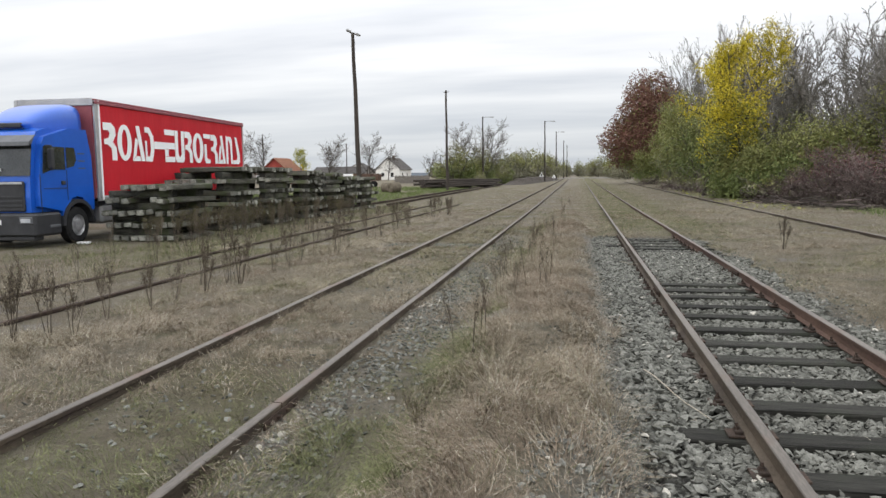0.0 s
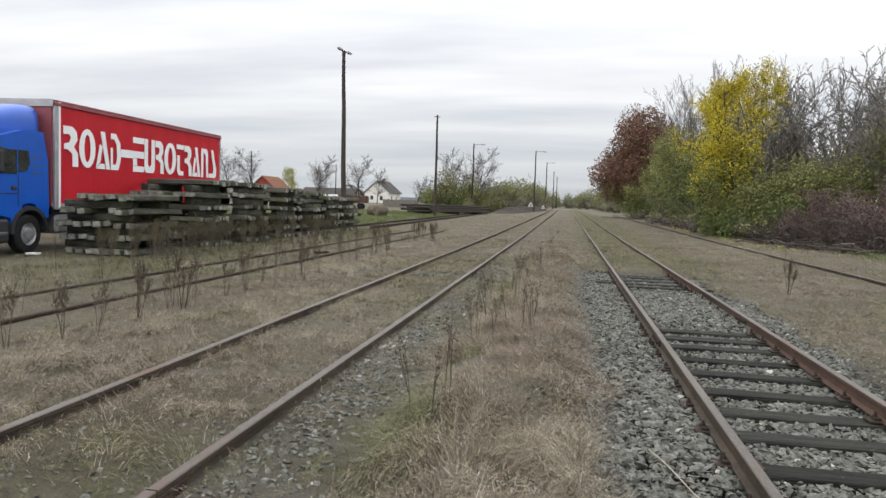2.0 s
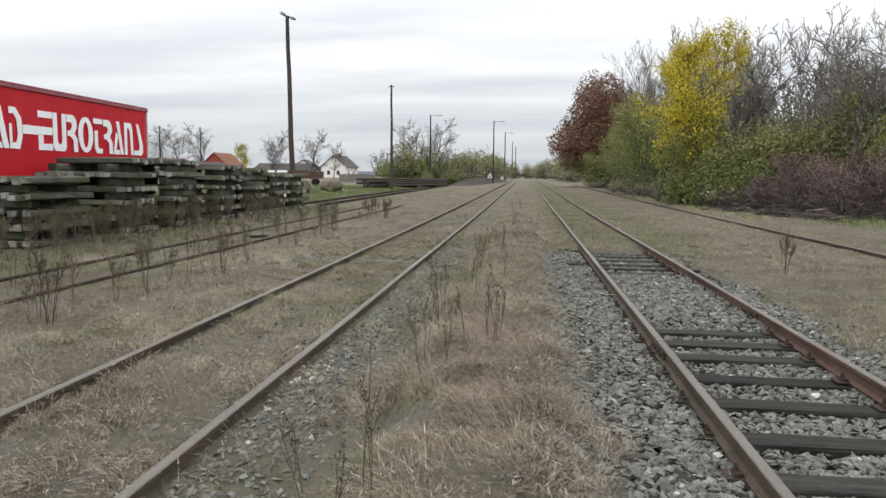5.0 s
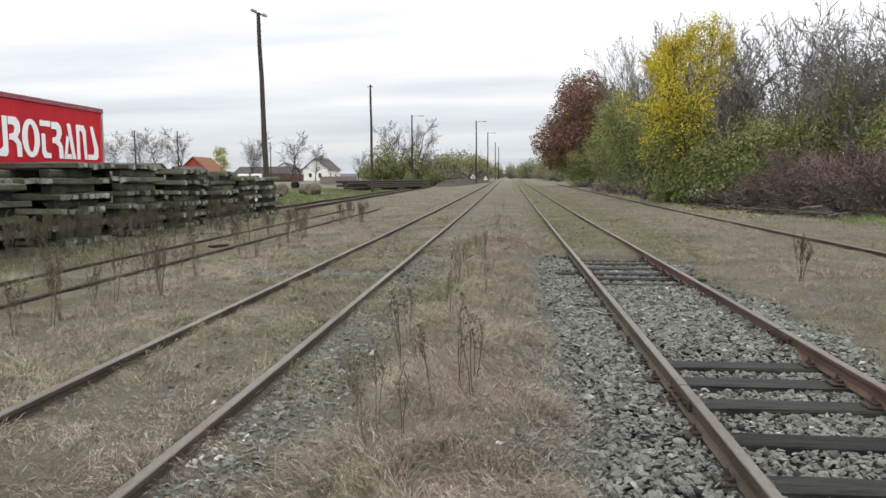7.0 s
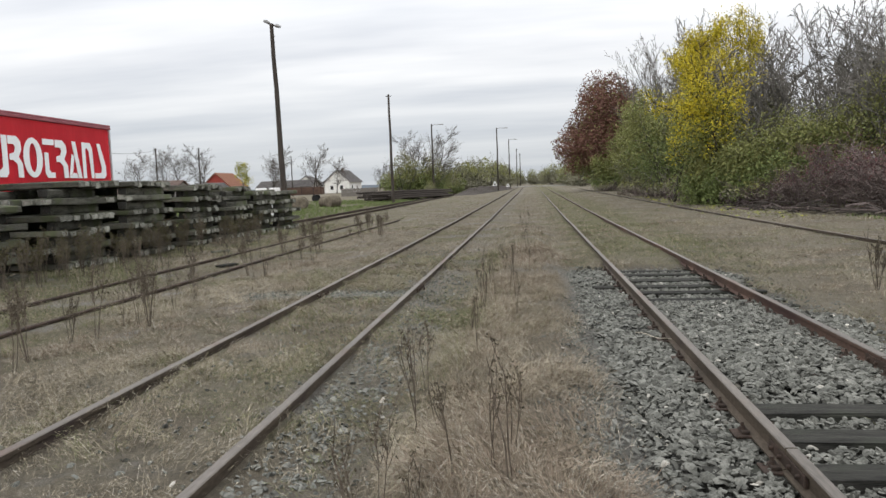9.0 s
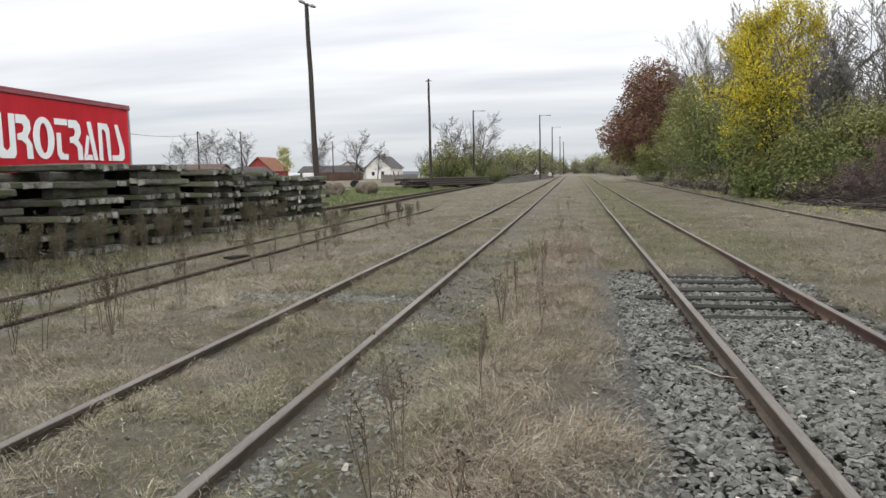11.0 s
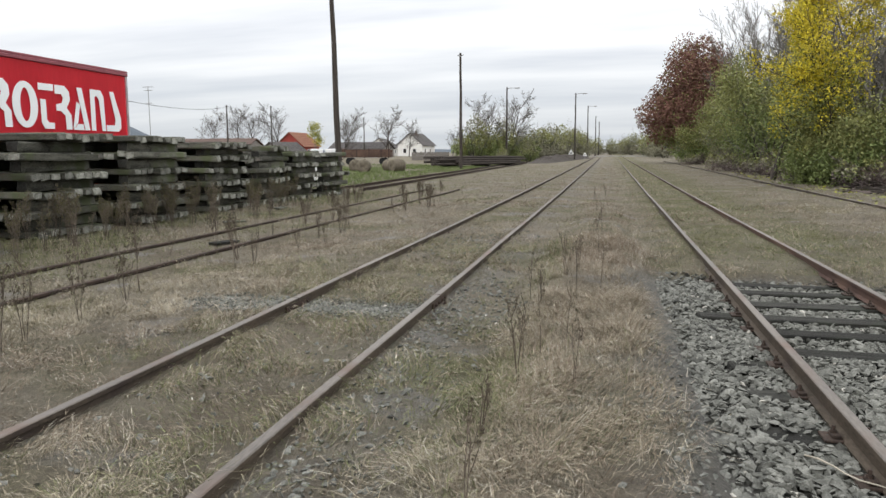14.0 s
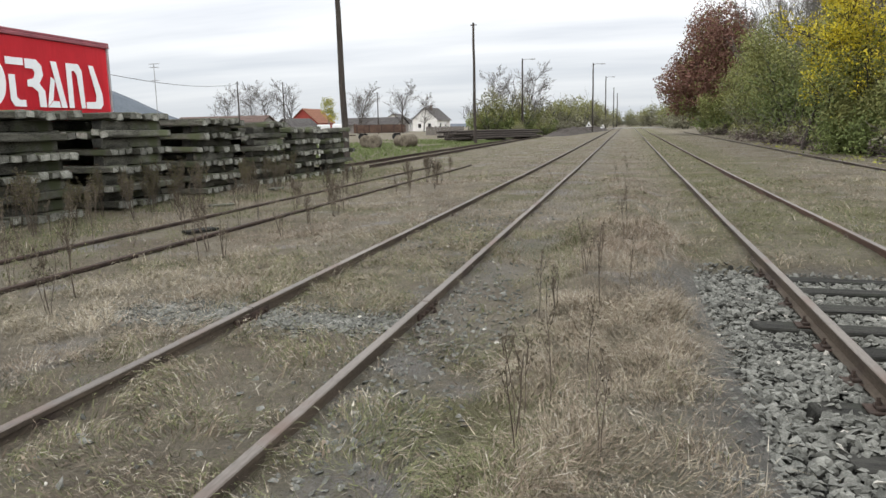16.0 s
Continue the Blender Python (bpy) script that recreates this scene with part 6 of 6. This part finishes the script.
def grass(name, label, n, x0, x1, y0, y1, hmin, hmax, width, seed, power=1.0, dense=None, flat=0.85):
    rng = np.random.default_rng(seed)
    x = rng.uniform(x0, x1, n)
    y = y0 + (y1 - y0) * rng.random(n) ** power
    keep = np.ones(n, bool)
    for xr in (1.10, 2.60, -3.70, -2.215, -7.12, -8.62, 7.75, 9.2):
        keep &= np.abs(x - xr) > 0.075
    wob = 0.5 * (value_noise(x * 0, y, 1.1, 8) - 0.5)
    bed = step(x + wob, 0.05, 0.45) * step(x + wob, 3.3, 2.95) * step(y + wob * 2, 21.9, 21.0)
    bare = 0.6 * step(value_noise(x, y, 1.7, 31), 0.66, 0.85)
    cind = 0.3 * step(x + wob, -2.3, -2.05) * step(x + wob, -1.35, -1.7) * step(value_noise(x, y, 1.6, 36), 0.35, 0.6)
    joint = 0.85 * np.exp(-((y - 18.15 + 0.4 * wob) / 0.32) ** 2) * step(x, -5.3, -4.7) * step(x, -2.1, -2.4)
    keep &= rng.random(n) > np.clip(bed * 1.0 + bare + cind + joint, 0, 0.985)
    clump = value_noise(x, y, 0.33, 33)
    keep &= rng.random(n) < 0.22 + 0.9 * step(clump, 0.25, 0.7)
    if dense is not None:
        keep &= rng.random(n) < dense(x, y)
    x, y = x[keep], y[keep]
    m = len(x)
    h = rng.uniform(hmin, hmax, m) * (0.4 + 1.25 * value_noise(x, y, 0.45, 34))
    lean = np.clip(rng.normal(flat, 0.16, m), 0.05, 0.985)
    v, f = blade_arrays(x, y, h, width * rng.uniform(0.6, 1.4, m), lean, rng)
    brown, green = value_noise(x, y, 2.2, 41), value_noise(x, y, 2.6, 43) * 0.6 + value_noise(x, y, 0.8, 44) * 0.4
    u = rng.random(m)
    idx = np.zeros(m, int)
    idx[u < 0.22] = 1
    idx[(u > 0.45) & (u < 0.45 + 0.75 * step(brown, 0.35, 0.8))] = 2
    idx[(rng.random(m) < 0.5 * step(h, 0.12, 0.06))] = 4
    edge = mound(x, y) * step(x, -0.15, 0.2)
    idx[rng.random(m) < 0.4 * edge] = 1
    heap = mound(x, y) * step(x, -1.25, -0.8)
    idx[rng.random(m) < 0.38 * heap] = 2
    idx[rng.random(m) < 0.42 * step(green, 0.47, 0.7) * (1 - 0.9 * step(x, -1.2, -0.75) * step(x, 1.0, 0.6))] = 3
    idx[rng.random(m) < 0.8 * step(x, -6.0, -7.8) * step(y, 11, 16) * step(green, 0.2, 0.45)] = 3
    idx[rng.random(m) < 0.5 * step(x, 0.6, 1.3) * step(x, 5.5, 3.5) * step(y, 21, 24) * step(green, 0.2, 0.5)] = 3
    moss = step(x, -2.0, -1.6) * step(x, -0.8, -1.15) * (0.55 * step(y, 14, 9) + 0.45 * step(y, 26, 20)) + step(x, -4.2, -3.4) * step(x, -2.2, -2.5) * step(y, 6.5, 5)
    idx[rng.random(m) < 1.2 * moss * step(value_noise(x, y, 0.8, 45), 0.38, 0.6)] = 3
    tagged(new(name, raw_mesh(name, v, f, [STRAW, HAY, BROWN_GRASS, GREEN_GRASS, THATCH], np.repeat(idx, 2))), label, "grass", kind="stuff")


def mound(x, y):
    return step(x, -1.6, -0.9) * step(x + 0.4 * (value_noise(x * 0, y, 0.8, 19) - 0.5), 0.36, 0.02)


grass("dry_grass", "short matted dry grass between the tracks", 280000, -10, 7.5, 2.4, 19, 0.06, 0.15, 0.0027, 1, 1.25)
grass("long_dry_grass", "long straw-coloured dead grass on the swell between tracks", 300000, -1.7, 0.6, 2.0, 24, 0.10, 0.27, 0.0022, 2, 1.15, mound, 0.86)
grass("matted_dry_grass", "matted grey and straw-coloured dead grass between rails", 330000, -6.6, -1.5, 2.5, 24, 0.07, 0.2, 0.0027, 7, 1.15, lambda x, y: 0.35 + 0.65 * step(value_noise(x, y, 1.4, 61), 0.3, 0.6), 0.9)
grass("edge_dry_grass", "matted dead grass right of the ballast", 120000, 2.9, 8.0, 4, 24, 0.05, 0.12, 0.003, 8, 1.1, None, 0.92)
grass("mid_dry_grass", "dry grass beside the rails", 200000, -14, 12, 15, 36, 0.06, 0.14, 0.0065, 3)
grass("far_dry_grass", "dry grass farther along the line", 85000, -20, 14, 34, 100, 0.06, 0.13, 0.016, 4, 1.6)
grass("tall_dry_grass", "taller brown grass along the sleeper stacks", 26000, -11.6, -8.6, 9, 41, 0.08, 0.24, 0.005, 5, flat=0.6)
grass("rail_side_grass", "dead grass tufts against the rails", 26000, -4.1, -1.9, 1.2, 26, 0.06, 0.17, 0.0026, 6, 1.1, lambda x, y: np.exp(-((np.minimum(np.abs(x + 3.7), np.abs(x + 2.215)) - 0.13) / 0.09) ** 2))


def green_field(name, label, n, x0, x1, y0, y1):
    rng = np.random.default_rng(66)
    x, y = rng.uniform(x0, x1, n), rng.uniform(y0, y1, n)
    keep = value_noise(x, y, 6, 51) > 0.35
    x, y = x[keep], y[keep]
    v, f = blade_arrays(x, y, rng.uniform(0.12, 0.3, len(x)), np.full(len(x), 0.03), np.clip(rng.normal(0.5, 0.2, len(x)), 0.05, 0.95), rng)
    tagged(new(name, raw_mesh(name, v, f, [FRESH_GRASS])), label, "grass", kind="stuff")


green_field("green_field", "fresh green grass around hay bales", 26000, -34, -12.8, 44, 100)
green_field("green_verge", "fresh green grass under purple brush", 2200, 11.5, 22, 28, 36.5)


def fallen_leaves():
    rng = np.random.default_rng(71)
    n = 420
    x, y = rng.normal(9.8, 1.1, n), rng.uniform(36, 72, n)
    z = ground_height(x, y) + 0.02
    a = rng.uniform(0, 6.28, n)
    s = rng.uniform(0.06, 0.13, n)
    ca, sa = np.cos(a) * s, np.sin(a) * s
    t = rng.normal(0, 0.03, (4, n))
    v = np.stack([np.stack([x + ca, y + sa, z + t[0]], -1), np.stack([x - sa * 0.6, y + ca * 0.6, z + t[1]], -1), np.stack([x - ca, y - sa, z + t[2]], -1), np.stack([x + sa * 0.6, y - ca * 0.6, z + t[3]], -1)], 1).reshape(-1, 3)
    i = np.arange(n) * 4
    tagged(new("fallen_leaves", raw_mesh("fallen_leaves", v, np.stack([i, i + 1, i + 2, i + 3], -1), [LEAF_LIME, LEAF_OLIVE], (rng.random(n) < 0.6).astype(int))), "yellow fallen leaves along the wood's edge", "leaves", kind="stuff")


fallen_leaves()


# ---- distance: low wooded hills ----
def hills():
    n = 120
    az = np.linspace(radians(-75), radians(60), n)
    r = 1900.0
    deg = np.degrees(az)
    h = 5 + 112 * np.exp(-((deg + 39.0) / 4.6) ** 2) + 5 * value_noise(deg, deg * 0, 7, 3) + 3 * value_noise(deg, deg * 0, 1.3, 4)
    v, f = [], []
    for k in range(n):
        s, c = math.sin(az[k]), math.cos(az[k])
        v += [(s * r, c * r, -5), (s * (r + 120), c * (r + 120), h[k] * 0.8), (s * (r + 260), c * (r + 260), h[k]), (s * (r + 500), c * (r + 500), -5)]
    for k in range(n - 1):
        for j in range(3):
            f.append((k * 4 + j, k * 4 + j + 1, k * 4 + 5 + j, k * 4 + 4 + j))
    tagged(new("backdrop_hills", raw_mesh("backdrop_hills", v, f, [HILL], smooth=True)), "low wooded hills on the horizon, painted blue-grey with haze", "hills", kind="structure")


hills()
